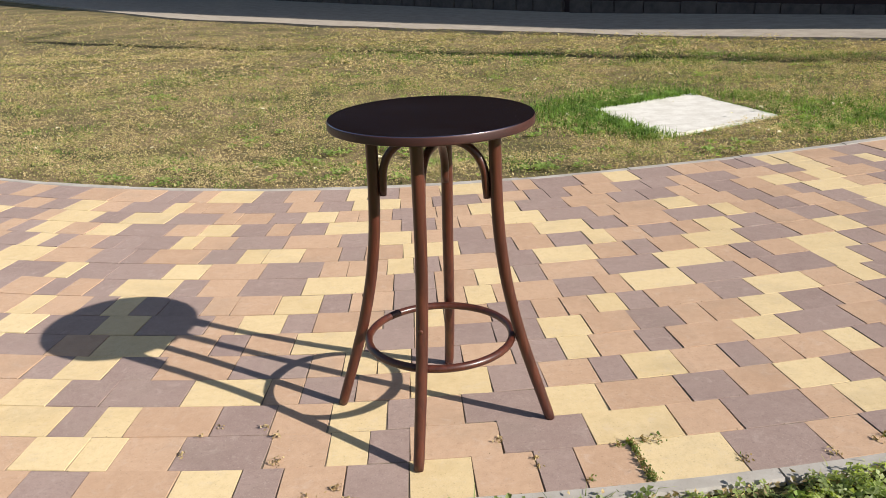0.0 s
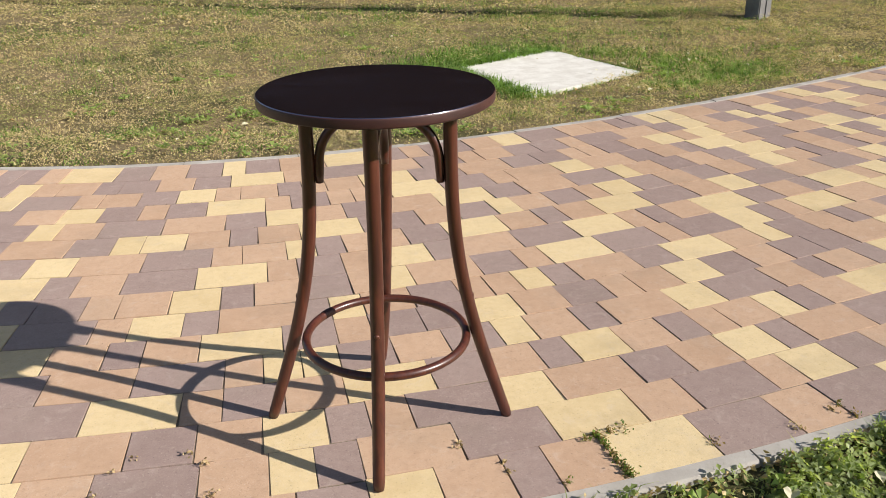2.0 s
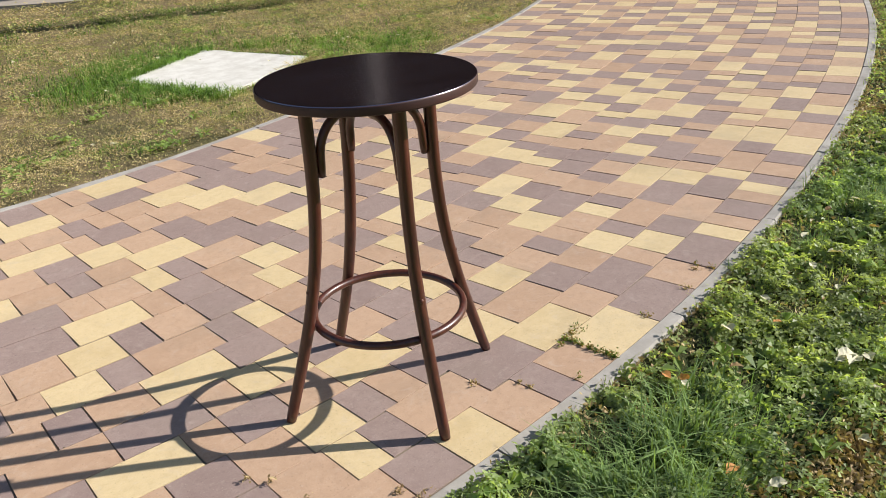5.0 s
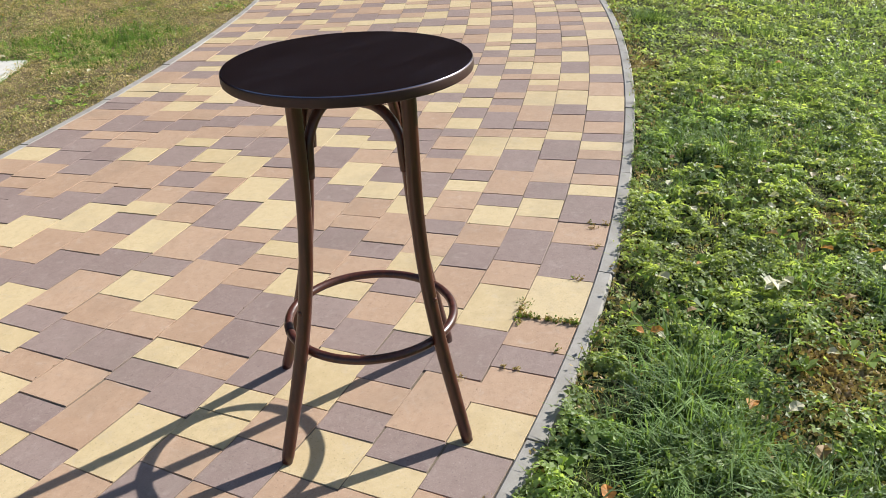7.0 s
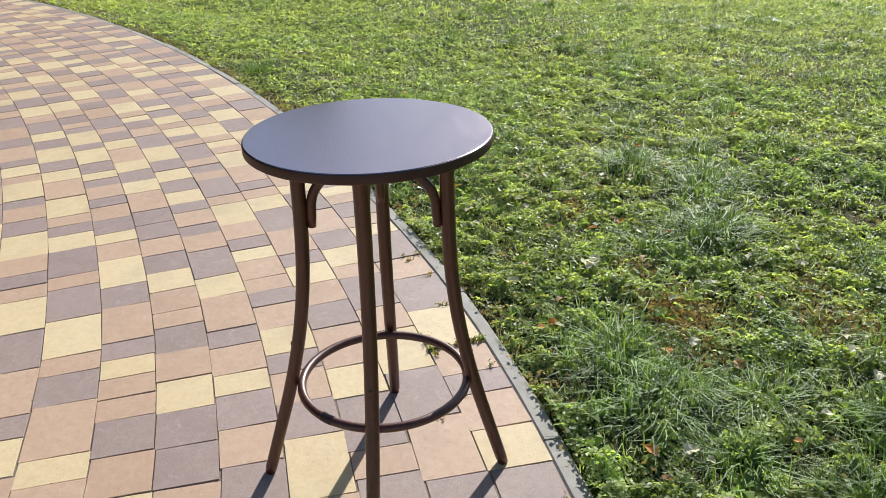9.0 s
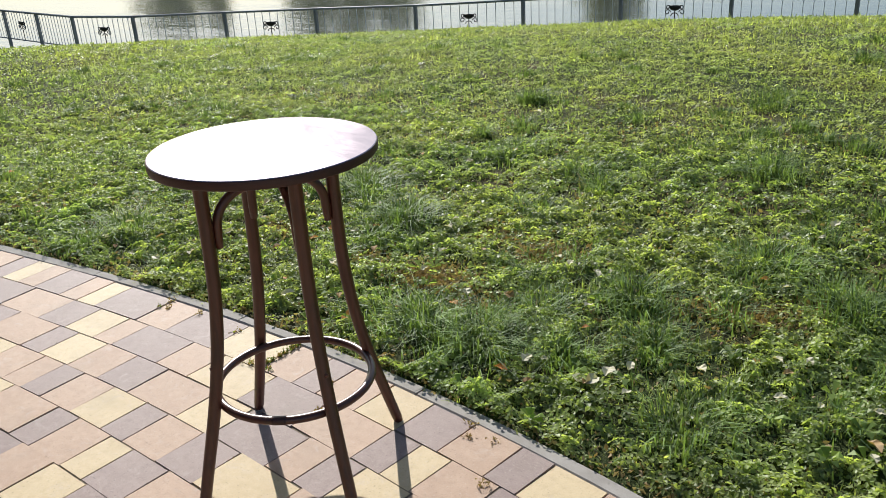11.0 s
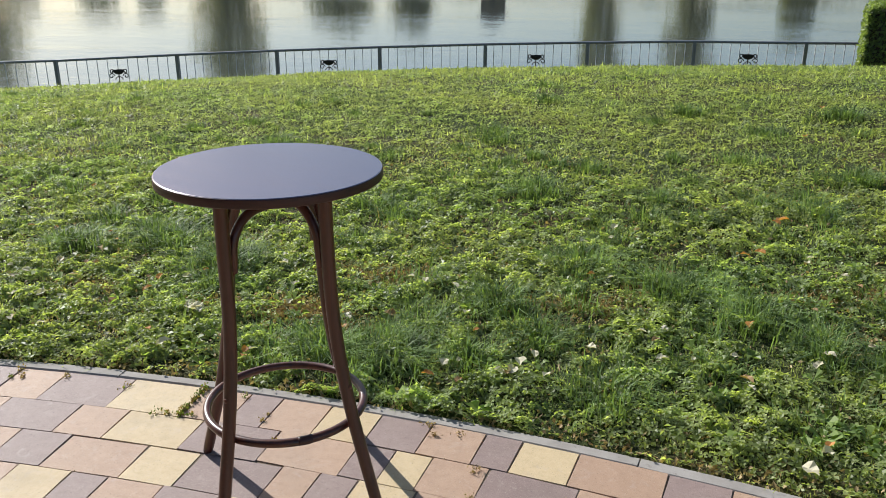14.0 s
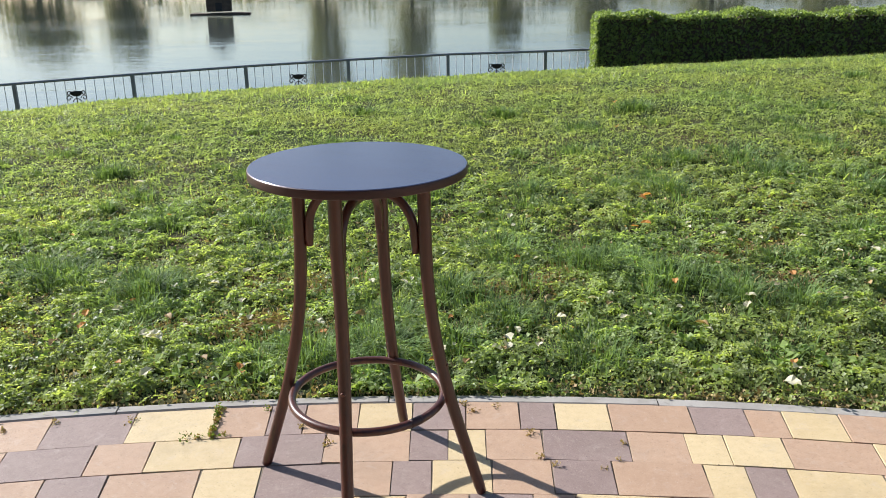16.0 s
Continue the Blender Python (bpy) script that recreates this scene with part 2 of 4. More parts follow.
def thing(name, label, category, place=(0, 0, 0), turn=0.0, group="", kind=""):
    """An empty that carries the parts of a thing."""
    ob = new(name)
    ob.empty_display_size = 0.1
    ob.matrix_world = pose(*place, 0, 0, turn)
    return tagged(ob, label, category, group, kind)


def part(name, bm, material, parent=None, label="", smooth=False):
    """A bmesh as one mesh object, under a thing or a part of it."""
    me = bpy.data.meshes.new(name)
    bm.normal_update()
    bm.to_mesh(me)
    bm.free()
    me.materials.append(material)
    if smooth:
        me.polygons.foreach_set("use_smooth", np.full(len(me.polygons), True))
    ob = new(name, me)
    if parent is not None:
        ob.parent = parent
    return tagged(ob, label)


def box(size, at=(0, 0, 0), bevel=0.0, turn=0.0):
    bm = bmesh.new()
    bmesh.ops.create_cube(bm, size=1)
    bmesh.ops.scale(bm, vec=size, verts=bm.verts)
    if bevel:
        bmesh.ops.bevel(bm, geom=bm.edges[:], offset=bevel, segments=2, affect="EDGES")
    bm.transform(pose(*at, 0, 0, turn))
    return bm


def tube(points, radii, sides=16, caps=True, closed=False):
    """A round rod along points; rounded ends where it is open."""
    bm = bmesh.new()
    pts = [Vector(p) for p in points]
    rings, count = [], len(pts)
    side = None
    for i, p in enumerate(pts):
        if closed:
            way = pts[(i + 1) % count] - pts[i - 1]
        else:
            way = pts[min(i + 1, count - 1)] - pts[max(i - 1, 0)]
        way.normalize()
        if side is None:
            side = way.orthogonal().normalized()
        side = (side - way * side.dot(way)).normalized()
        up = way.cross(side)
        r = float(radii[i]) if hasattr(radii, "__len__") else radii
        rings.append([bm.verts.new(p + r * (math.cos(a) * side + math.sin(a) * up)) for a in (2 * math.pi * k / sides for k in range(sides))])
    pairs = list(zip(rings, rings[1:]))
    if closed:
        pairs.append((rings[-1], rings[0]))
    for a, b in pairs:
        for k in range(sides):
            bm.faces.new((a[k], a[(k + 1) % sides], b[(k + 1) % sides], b[k]))
    if caps and not closed:
        bm.faces.new(rings[0][::-1])
        bm.faces.new(rings[-1])
    bmesh.ops.recalc_face_normals(bm, faces=bm.faces)
    return bm


def lathe(profile, sides=96):
    """A turned body from (radius, height) pairs."""
    bm = bmesh.new()
    rings = [[bm.verts.new((r * math.cos(2 * math.pi * k / sides), r * math.sin(2 * math.pi * k / sides), z)) for k in range(sides)] for r, z in profile]
    for a, b in zip(rings, rings[1:]):
        for k in range(sides):
            bm.faces.new((a[k], a[(k + 1) % sides], b[(k + 1) % sides], b[k]))
    bm.faces.new(rings[0][::-1])
    bm.faces.new(rings[-1])
    bmesh.ops.recalc_face_normals(bm, faces=bm.faces)
    return bm


# ---- the lie of the land ----
# The path bends: a tight arc at the table, a wider one to the east. s runs along its south edge, d across it.
BEND, WIDER, JOIN = 0.1034, 0.047, 1.0
EDGE_X, EDGE_Y, PATH_WIDTH = 0.63, 2.085, 3.20
TURN_1 = BEND * JOIN
JOIN_X, JOIN_Y = EDGE_X + math.sin(TURN_1) / BEND, EDGE_Y + (1 - math.cos(TURN_1)) / BEND
CENTRE_1 = (EDGE_X, EDGE_Y + 1 / BEND)
CENTRE_2 = (JOIN_X - math.sin(TURN_1) / WIDER, JOIN_Y + math.cos(TURN_1) / WIDER)


def along(s, d):
    """Place and heading of the point s along and d across the path."""
    if s <= JOIN:
        a = BEND * s
        x, y = EDGE_X + math.sin(a) / BEND, EDGE_Y + (1 - math.cos(a)) / BEND
    else:
        a = TURN_1 + WIDER * (s - JOIN)
        x, y = JOIN_X + (math.sin(a) - math.sin(TURN_1)) / WIDER, JOIN_Y + (math.cos(TURN_1) - math.cos(a)) / WIDER
    return x - d * math.sin(a), y + d * math.cos(a), a


def arc_to_s(length, d):
    """s of a point that lies that far along the line at distance d."""
    first = JOIN * (1 - BEND * d)
    return length / (1 - BEND * d) if length <= first else JOIN + (length - first) / (1 - WIDER * d)


def smooth(v, low, high):
    t = np.clip((np.asarray(v, float) - low) / (high - low), 0, 1)
    return t * t * (3 - 2 * t)


def across(x, y):
    """Distance d from the path's south edge, for arrays."""
    x, y = np.asarray(x, float), np.asarray(y, float)
    east = (x - JOIN_X) * math.cos(TURN_1) + (y - JOIN_Y) * math.sin(TURN_1) > 0
    one = 1 / BEND - np.hypot(x - CENTRE_1[0], y - CENTRE_1[1])
    one = one + (np.maximum(one, 16.0) - one) * smooth(y, 11.0, 18.0)
    two = 1 / WIDER - np.hypot(x - CENTRE_2[0], y - CENTRE_2[1])
    return np.where(east, two, one)


def fence_line(x):
    return -18.2 + 0.0165 * np.clip(np.asarray(x, float) + 2, 0, 24) ** 2


WATER_LEVEL = -2.7


def land(x, y):
    """Height of the ground, for arrays."""
    x, y = np.asarray(x, float), np.asarray(y, float)
    d = across(x, y)
    south = -d - 0.08
    tilt = -0.035 * 12 * np.tanh(x / 12)
    front = y - fence_line(x)
    fall = 0.010 * np.clip(14.2 - front, 0, 16.5) ** 2
    fall = np.where(front < -2.3, 2.72 + 0.30 * (-2.3 - front), fall)
    fall = np.minimum(fall, 4.2) - 2.6 * smooth(-y, 138, 150)
    z_south = -0.014 + tilt * smooth(south, 0, 2.0) - fall
    z_south = z_south - 0.030 * np.clip(x - 4, 0, 12) * smooth(south, 5, 13)
    north = d - PATH_WIDTH - 0.08
    z_north = -0.03 - 0.14 * smooth(north, 0, 1.4) - 0.07 * smooth(north, 2, 6) - 0.10 * smooth(north, 6, 12)
    bumps = 0.012 * np.sin(2.3 * x + 1.1 * y) * np.sin(1.7 * y - 0.6 * x) * smooth(np.maximum(south, north), 0.2, 1.0)
    z = np.where(d < PATH_WIDTH / 2, z_south, z_north) + bumps
    under = smooth(d, -0.05, 0.15) * smooth(PATH_WIDTH - d, -0.05, 0.15)
    return np.where(d < -60, z, z * (1 - under) - 0.09 * under)


def graded(low, high, step, far):
    """Grid lines: even between low and high, ever wider outside."""
    mid = np.arange(low, high, step)
    out, gap, edge = [], step, 0.0
    while edge < far:
        gap *= 1.16
        edge += gap
        out.append(edge)
    out = np.array(out)
    return np.concatenate([(low - out)[::-1], mid, high + out])


def build_ground():
    xs, ys = graded(-8, 14, 0.12, 700), graded(-21, 12, 0.14, 700)
    gx, gy = np.meshgrid(xs, ys)
    verts = np.stack([gx, gy, land(gx, gy)], -1).reshape(-1, 3)
    w, h = len(xs), len(ys)
    i = (np.arange(h - 1)[:, None] * w + np.arange(w - 1)[None, :]).ravel()
    faces = np.stack([i, i + 1, i + w + 1, i + w], 1)
    ob = new("ground", mesh_from("ground", verts, faces, [SOIL], smooth=True))
    tagged(ob, "grassy soil sloping gently from the path to the pond", "ground", kind="structure")


build_ground()


def build_water():
    bm = bmesh.new()
    corners = [(-500, -4), (500, -4), (500, -146), (-500, -146)]
    bm.faces.new([bm.verts.new((x, y, WATER_LEVEL)) for x, y in corners])
    bmesh.ops.recalc_face_normals(bm, faces=bm.faces)
    ob = part("water", bm, WATER)
    tagged(ob, "rippled pond reflecting sky and trees", "water", kind="structure")


build_water()

# ---- the table ----


def bar_table():
    table = thing("bar_table", "round dark-stained bentwood bar table standing on coloured paving", "table", (0.257, 2.552, 0.0), -17.5)
    disc = lathe([(0.262, 0.972), (0.292, 0.972), (0.3005, 0.9755), (0.302, 0.981), (0.302, 0.9955), (0.3015, 0.9978), (0.3005, 0.9991), (0.2995, 0.9995)], 128)
    top = part("tabletop", disc, TOP, table, "polished near-black round top")
    band = lathe([(0.3012, 0.9738), (0.3028, 0.9755), (0.3032, 0.9780), (0.3032, 0.9945), (0.3028, 0.9965), (0.3017, 0.9979)], 128)
    part("edge_band", band, EDGE, top, "reddish-brown rounded edge", True)
    for p in top.data.polygons:
        p.use_smooth = abs(p.normal.z) < 0.9
    heights = [0.0, 0.05, 0.10, 0.16, 0.22, 0.28, 0.34, 0.40, 0.46, 0.53, 0.60, 0.68, 0.80, 0.972]
    radii = [0.349, 0.333, 0.317, 0.298, 0.279, 0.261, 0.245, 0.231, 0.2185, 0.207, 0.1985, 0.192, 0.188, 0.187]
    # the bent legs do not stand quite true: each foot is turned and drawn in or out a little
    for k, (astray, reach) in enumerate(((3.0, 0.002), (9.0, -0.002), (-1.5, 0.006), (-1.0, -0.020))):
        a = math.pi / 2 * k
        way = Vector((math.cos(a), math.sin(a), 0))
        fine = np.linspace(0, 0.972, 44)
        rr = np.interp(fine, heights, radii)
        rr = np.convolve(np.pad(rr, 2, mode="edge"), np.ones(5) / 5, "valid")
        rr[:2] = np.interp(fine[:2], heights, radii)
        low = np.clip(1 - fine / 0.80, 0, 1) ** 1.1
        rr = rr + reach * low
        spine = [Vector((r * math.cos(a + radians(astray) * w), r * math.sin(a + radians(astray) * w), z)) for r, w, z in zip(rr, low, fine)]
        thick = np.interp(fine, [0, 0.006, 0.25, 0.972], [0.0145, 0.0165, 0.0178, 0.0190])
        leg = part("leg", tube(spine, thick, 20), LEG, table, smooth=True)
        for p in leg.data.polygons:
            p.use_smooth = len(p.vertices) == 4
        at = a + radians(astray) * 0.45
        out = Vector((math.cos(at), math.sin(at), 0))
        hold = 0.229 + 0.45 * reach
        cap = tube([out * (hold + 0.0165) + Vector((0, 0, 0.410)), out * (hold + 0.0200) + Vector((0, 0, 0.410))], [0.0075, 0.006], 14)
        part("screw_cap", cap, SCREW, leg, "small round screw cap", True)
        part("corner_block", box((0.052, 0.040, 0.026), way * 0.178 + Vector((0, 0, 0.958)), 0.004, math.degrees(a)), EDGE, table)
    for k in range(2):
        a = math.pi / 2 * k
        way = Vector((math.cos(a), math.sin(a), 0))
        # a bent rod that rises along one leg, passes under the top and comes down along the opposite one
        lift = 0.004 - 0.022 * k
        bow = [(-0.1605, 0.748), (-0.1600, 0.775), (-0.1585, 0.800)]
        bow += [(-0.055 - 0.1035 * math.cos(t), 0.800 + (0.118 + lift) * math.sin(t)) for t in np.linspace(0.15, math.pi / 2, 10)]
        bow += [(0, 0.918 + lift)]
        bow = bow + [(-r, z) for r, z in bow[-2::-1]]
        thick = [0.0105, 0.0125] + [0.0130] * (len(bow) - 4) + [0.0125, 0.0105]
        part("arch_brace", tube([way * r + Vector((0, 0, z)) for r, z in bow], thick, 16), LEG, table, "bent wooden arch brace", True)
        part("cross_rail", box((0.34, 0.034, 0.024), Vector((0, 0, 0.9585 - 0.002 * k)), 0.003, math.degrees(a)), EDGE, table)
    ring = [(0.2285 * math.cos(t), 0.2285 * math.sin(t), 0.287) for t in np.linspace(0, 2 * math.pi, 72, endpoint=False)]
    part("foot_ring", tube(ring, 0.0122, 16, closed=True), LEG, table, "bentwood foot ring", True)
    joint = [(0.2285 * math.cos(t), 0.2285 * math.sin(t), 0.287) for t in np.linspace(2.45, 2.62, 6)]
    part("ring_joint", tube(joint, 0.0128, 16), EDGE, table, "dark overlap joint of the ring", True)


bar_table()

# ---- path edges and lawn furniture ----


def kerb(name, d, label):
    """A row of kerbstones along the path, each one a piece of its own."""
    parent = thing(name, label, "kerb", kind="structure")
    rng = random.Random(5 if d < 1 else 6)
    s = -11.2
    while s < 24:
        gap = rng.uniform(0.004, 0.009)
        long = 0.98
        bm = bmesh.new()
        steps = 4
        skew = (rng.uniform(-0.003, 0.003), rng.uniform(-0.003, 0.003))
        rise, lean = rng.uniform(-0.002, 0.004), rng.uniform(-0.004, 0.003)
        side = 0.060
        rows = []
        for i in range(steps + 1):
            ring = []
            for dd, z in ((0, -0.18), (0, rise - 0.006), (0.006, rise), (side - 0.008, rise + lean), (side, rise + lean - 0.009), (side, -0.18)):
                push = dd + ((skew[0] + (skew[1] - skew[0]) * i / steps) if dd > 0.01 else 0)
                off = d - push if d < 1 else d + push
                x, y, _ = along(s + (long - gap) * i / steps, off)
                ring.append(bm.verts.new((x, y, z)))
            rows.append(ring)
        for a, b in zip(rows, rows[1:]):
            for k in range(5):
                bm.faces.new((a[k], a[k + 1], b[k + 1], b[k]))
        bm.faces.new(rows[0])
        bm.faces.new(rows[-1][::-1])
        bmesh.ops.recalc_face_normals(bm, faces=bm.faces)
        part("kerbstone", bm, KERB, parent)
        s += long


kerb("kerb_south", 0.0, "weathered grey concrete kerb flush with the paving")
kerb("kerb_north", PATH_WIDTH, "weathered grey concrete kerb beside dry lawn")


def concrete_slab():
    a, b, c = Vector((3.42, 8.70)), Vector((3.75, 7.40)), Vector((2.46, 6.84))
    e = a + c - b
    z = -0.150
    rng = random.Random(3)
    bm = bmesh.new()
    loop = []
    for p, q in ((a, b), (b, c), (c, e), (e, a)):
        for i in range(9):
            w = p.lerp(q, i / 9)
            loop.append((w.x + rng.uniform(-0.012, 0.012), w.y + rng.uniform(-0.012, 0.012)))
    top = [bm.verts.new((x, y, z + rng.uniform(-0.003, 0.003))) for x, y in loop]
    low = [bm.verts.new((x, y, z - 0.14)) for x, y in loop]
    bm.faces.new(top)
    for i in range(len(loop)):
        j = (i + 1) % len(loop)
        bm.faces.new((top[i], low[i], low[j], top[j]))
    bmesh.ops.recalc_face_normals(bm, faces=bm.faces)
    bmesh.ops.bevel(bm, geom=[e for e in bm.edges if all(v in top for v in e.verts)], offset=0.008, segments=2, affect="EDGES")
    ob = part("concrete_slab", bm, SLAB)
    tagged(ob, "whitish square concrete slab lying in the grass", "slab")


concrete_slab()


def lamp_post():
    x, y = 6.80, 9.97
    z = float(land(x, y))
    post = thing("lamp_post", "tall grey steel lamp post with a grooved square base", "lamp post", (x, y, z), 27.0)
    for k, off in enumerate((-0.075, 0.085)):
        part("upright", box((0.145, 0.20, 10.6), (off, 0, 5.25), 0.012), POST, post, "grey channel-shaped upright")
    part("web", box((0.03, 0.12, 10.5), (0.005, 0, 5.25)), POST, post)
    arm = tube([(0, 0, 10.45), (0, 0, 10.9), (0.25, 0.1, 11.15), (1.1, 0.5, 11.25)], 0.035, 12)
    part("arm", arm, POST, post, smooth=True)
    part("lamp_head", box((0.6, 0.24, 0.12), (1.35, 0.61, 11.25), 0.03, 25), POST, post)


lamp_post()


def walkway_and_wall():
    edge = [(16.0, 6.3), (9.2, 10.9), (4.6, 14.7), (0.2, 18.9), (-5.2, 24.3), (-16, 40)]
    back = [(22.0, 4.5), (10.2, 15.6), (5.2, 20.7), (-0.2, 27.2), (-4.4, 32.2), (-13, 46)]
    bm = bmesh.new()
    rows = []
    for (ax, ay), (bx, by) in zip(edge, back):
        row = []
        for i in range(5):
            x, y = ax + (bx - ax) * i / 4, ay + (by - ay) * i / 4
            row.append(bm.verts.new((x, y, float(land(x, y)) + 0.04)))
        rows.append(row)
    for a, b in zip(rows, rows[1:]):
        for i in range(4):
            bm.faces.new((a[i], a[i + 1], b[i + 1], b[i]))
    low = [bm.verts.new(r[0].co - Vector((0, 0, 0.15))) for r in rows]
    for i in range(len(rows) - 1):
        bm.faces.new((rows[i][0], rows[i + 1][0], low[i + 1], low[i]))
    bmesh.ops.subdivide_edges(bm, edges=bm.edges[:], cuts=4, use_grid_fill=True)
    for v in bm.verts:
        v.co.z += 0.012 * noise.noise(v.co * 0.9)
        v.co.xy += Vector((noise.noise(Vector((v.co.x, v.co.y, 0)) * 1.3), noise.noise(Vector((v.co.x + 7, v.co.y, 0)) * 1.3))) * 0.16
    bmesh.ops.recalc_face_normals(bm, faces=bm.faces)
    ob = part("pavement", bm, ASPHALT)
    tagged(ob, "cracked grey asphalt walkway along the wall", "pavement", kind="structure")

    # the last stretch is unseen, added to darken what the tabletop mirrors
    line = [(20.0, 5.0), (9.7, 15.5), (4.75, 20.4), (-1.3, 28.0), (-14.0, 44.0)]
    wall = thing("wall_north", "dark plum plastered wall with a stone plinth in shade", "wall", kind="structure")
    for k, ((ax, ay), (bx, by)) in enumerate(zip(line, line[1:])):
        long, turn = math.hypot(bx - ax, by - ay), math.degrees(math.atan2(by - ay, bx - ax))
        mx, my = (ax + bx) / 2, (ay + by) / 2
        nx, ny = math.cos(radians(turn - 90)), math.sin(radians(turn - 90))
        # upper metres are unseen, added to keep sky out of the tabletop's reflection
        high = 12.0
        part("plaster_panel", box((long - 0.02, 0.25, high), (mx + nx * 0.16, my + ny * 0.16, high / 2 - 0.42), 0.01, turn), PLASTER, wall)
        part("coping", box((long, 0.36, 0.07), (mx + nx * 0.16, my + ny * 0.16, high - 0.40), 0.01, turn), KERB, wall)
        rng = random.Random(k)
        at = -long / 2
        while at < long / 2 - 0.2:
            w = min(rng.uniform(0.5, 0.9), long / 2 - at)
            cx, cy = mx + math.cos(radians(turn)) * (at + w / 2), my + math.sin(radians(turn)) * (at + w / 2)
            part("plinth_stone", box((w - 0.015, 0.14 + rng.uniform(0, 0.02), 0.30 + rng.uniform(-0.02, 0.02)), (cx, cy, -0.17), 0.015, turn), PLINTH, wall)
            at += w


walkway_and_wall()

# ---- the pond side ----
POST_X = [32.0, 29.8, 27.6, 25.4, 23.2, 21.1, 18.95, 16.75, 14.3, 11.65, 9.3, 6.75, 4.05, 1.43, -1.22, -3.85, -6.5, -9.2]


def scroll(turns, size, flip):
    pts = []
    for t in np.linspace(0, turns * 2 * math.pi, 26):
        r = size * (1 - 0.75 * t / (turns * 2 * math.pi))
        pts.append((flip * (0.10 + size - r * math.cos(t)), 0, r * math.sin(t)))
    return pts


def fence():
    rail = thing("fence", "low dark grey metal railing along the pond", "fence")
    tops = []
    for x in POST_X:
        y = float(fence_line(x))
        high = -0.74 - 0.030 * (min(x, 14.3) + 1.2) if x > -3 else -0.70 + 0.02 * (-3.85 - x)
        tops.append(Vector((x, y, high)))
    for p in tops:
        base = float(land(p.x, p.y)) - 0.05
        part("post", box((0.085, 0.085, p.z - base), (p.x, p.y, (p.z + base) / 2), 0.006), IRON, rail)
    for k, (a, b) in enumerate(zip(tops, tops[1:])):
        part("top_rail", tube([a, b], 0.034, 8), IRON, rail)
        low = Vector((0, 0, -0.88))
        part("bottom_rail", tube([a + low, b + low], 0.022, 8), IRON, rail)
        for i in range(1, 12):
            p = a.lerp(b, i / 12)
            part("baluster", tube([p + Vector((0, 0, -0.02)), p + low], 0.0095, 6), BAR, rail)
        if k % 2 == 0:
            mid = a.lerp(b, 0.5) + Vector((0, 0, -0.36))
            turn = math.degrees(math.atan2(b.y - a.y, b.x - a.x))
            bm = bmesh.new()
            bmesh.ops.create_uvsphere(bm, u_segments=14, v_segments=8, radius=1)
            bmesh.ops.scale(bm, vec=(0.15, 0.03, 0.11), verts=bm.verts)
            for v in bm.verts:
                v.co.z = 0.045 + (0.25 if v.co.z > 0 else 1.0) * v.co.z
            bm.transform(pose(*mid, 0, 0, turn))
            badge = part("ornament", bm, BLACK, rail, "black cast-iron scroll ornament", True)
            for flip in (-1, 1):
                for lift, size in ((0.015, 0.062), (-0.10, 0.075)):
                    bm = tube(scroll(1.1, size, flip), 0.0135, 8)
                    bm.transform(pose(*(mid + Vector((0, 0, lift))), 0, 0, turn))
                    part("scroll", bm, BLACK, badge, smooth=True)
            stem = tube([Vector((0, 0, -0.06)), Vector((0, 0, -0.52))], 0.014, 8)
            stem.transform(pose(*mid, 0, 0, turn))
            part("stem", stem, BLACK, badge)
            hoop = tube([(0.09 * math.cos(t), 0, -0.19 + 0.075 * math.sin(t)) for t in np.linspace(0, math.pi, 12)], 0.012, 8)
            hoop.transform(pose(*mid, 0, 0, turn))
            part("hoop", hoop, BLACK, badge, smooth=True)


fence()


def leaves(count, place, size, rng, upright=0.0):
    """Arrays of small pointed leaves, four corners each, at the places given."""
    turn = rng.uniform(0, 2 * np.pi, count)
    tip = rng.normal(0, 1, (count, 3))
    tip[:, 2] += upright
    tip /= np.linalg.norm(tip, axis=1)[:, None]
    side = np.cross(tip, np.stack([np.cos(turn), np.sin(turn), np.full(count, 0.3)], 1))
    side /= np.linalg.norm(side, axis=1)[:, None]
    big = size * rng.uniform(0.6, 1.3, (count, 1))
    root = place - tip * big * 0.5
    mid = place + np.cross(tip, side) * big * 0.1
    verts = np.stack([root, mid + side * big * 0.30, place + tip * big * 0.5, mid - side * big * 0.30], 1)
    return verts.reshape(-1, 3), np.arange(count * 4).reshape(-1, 4)


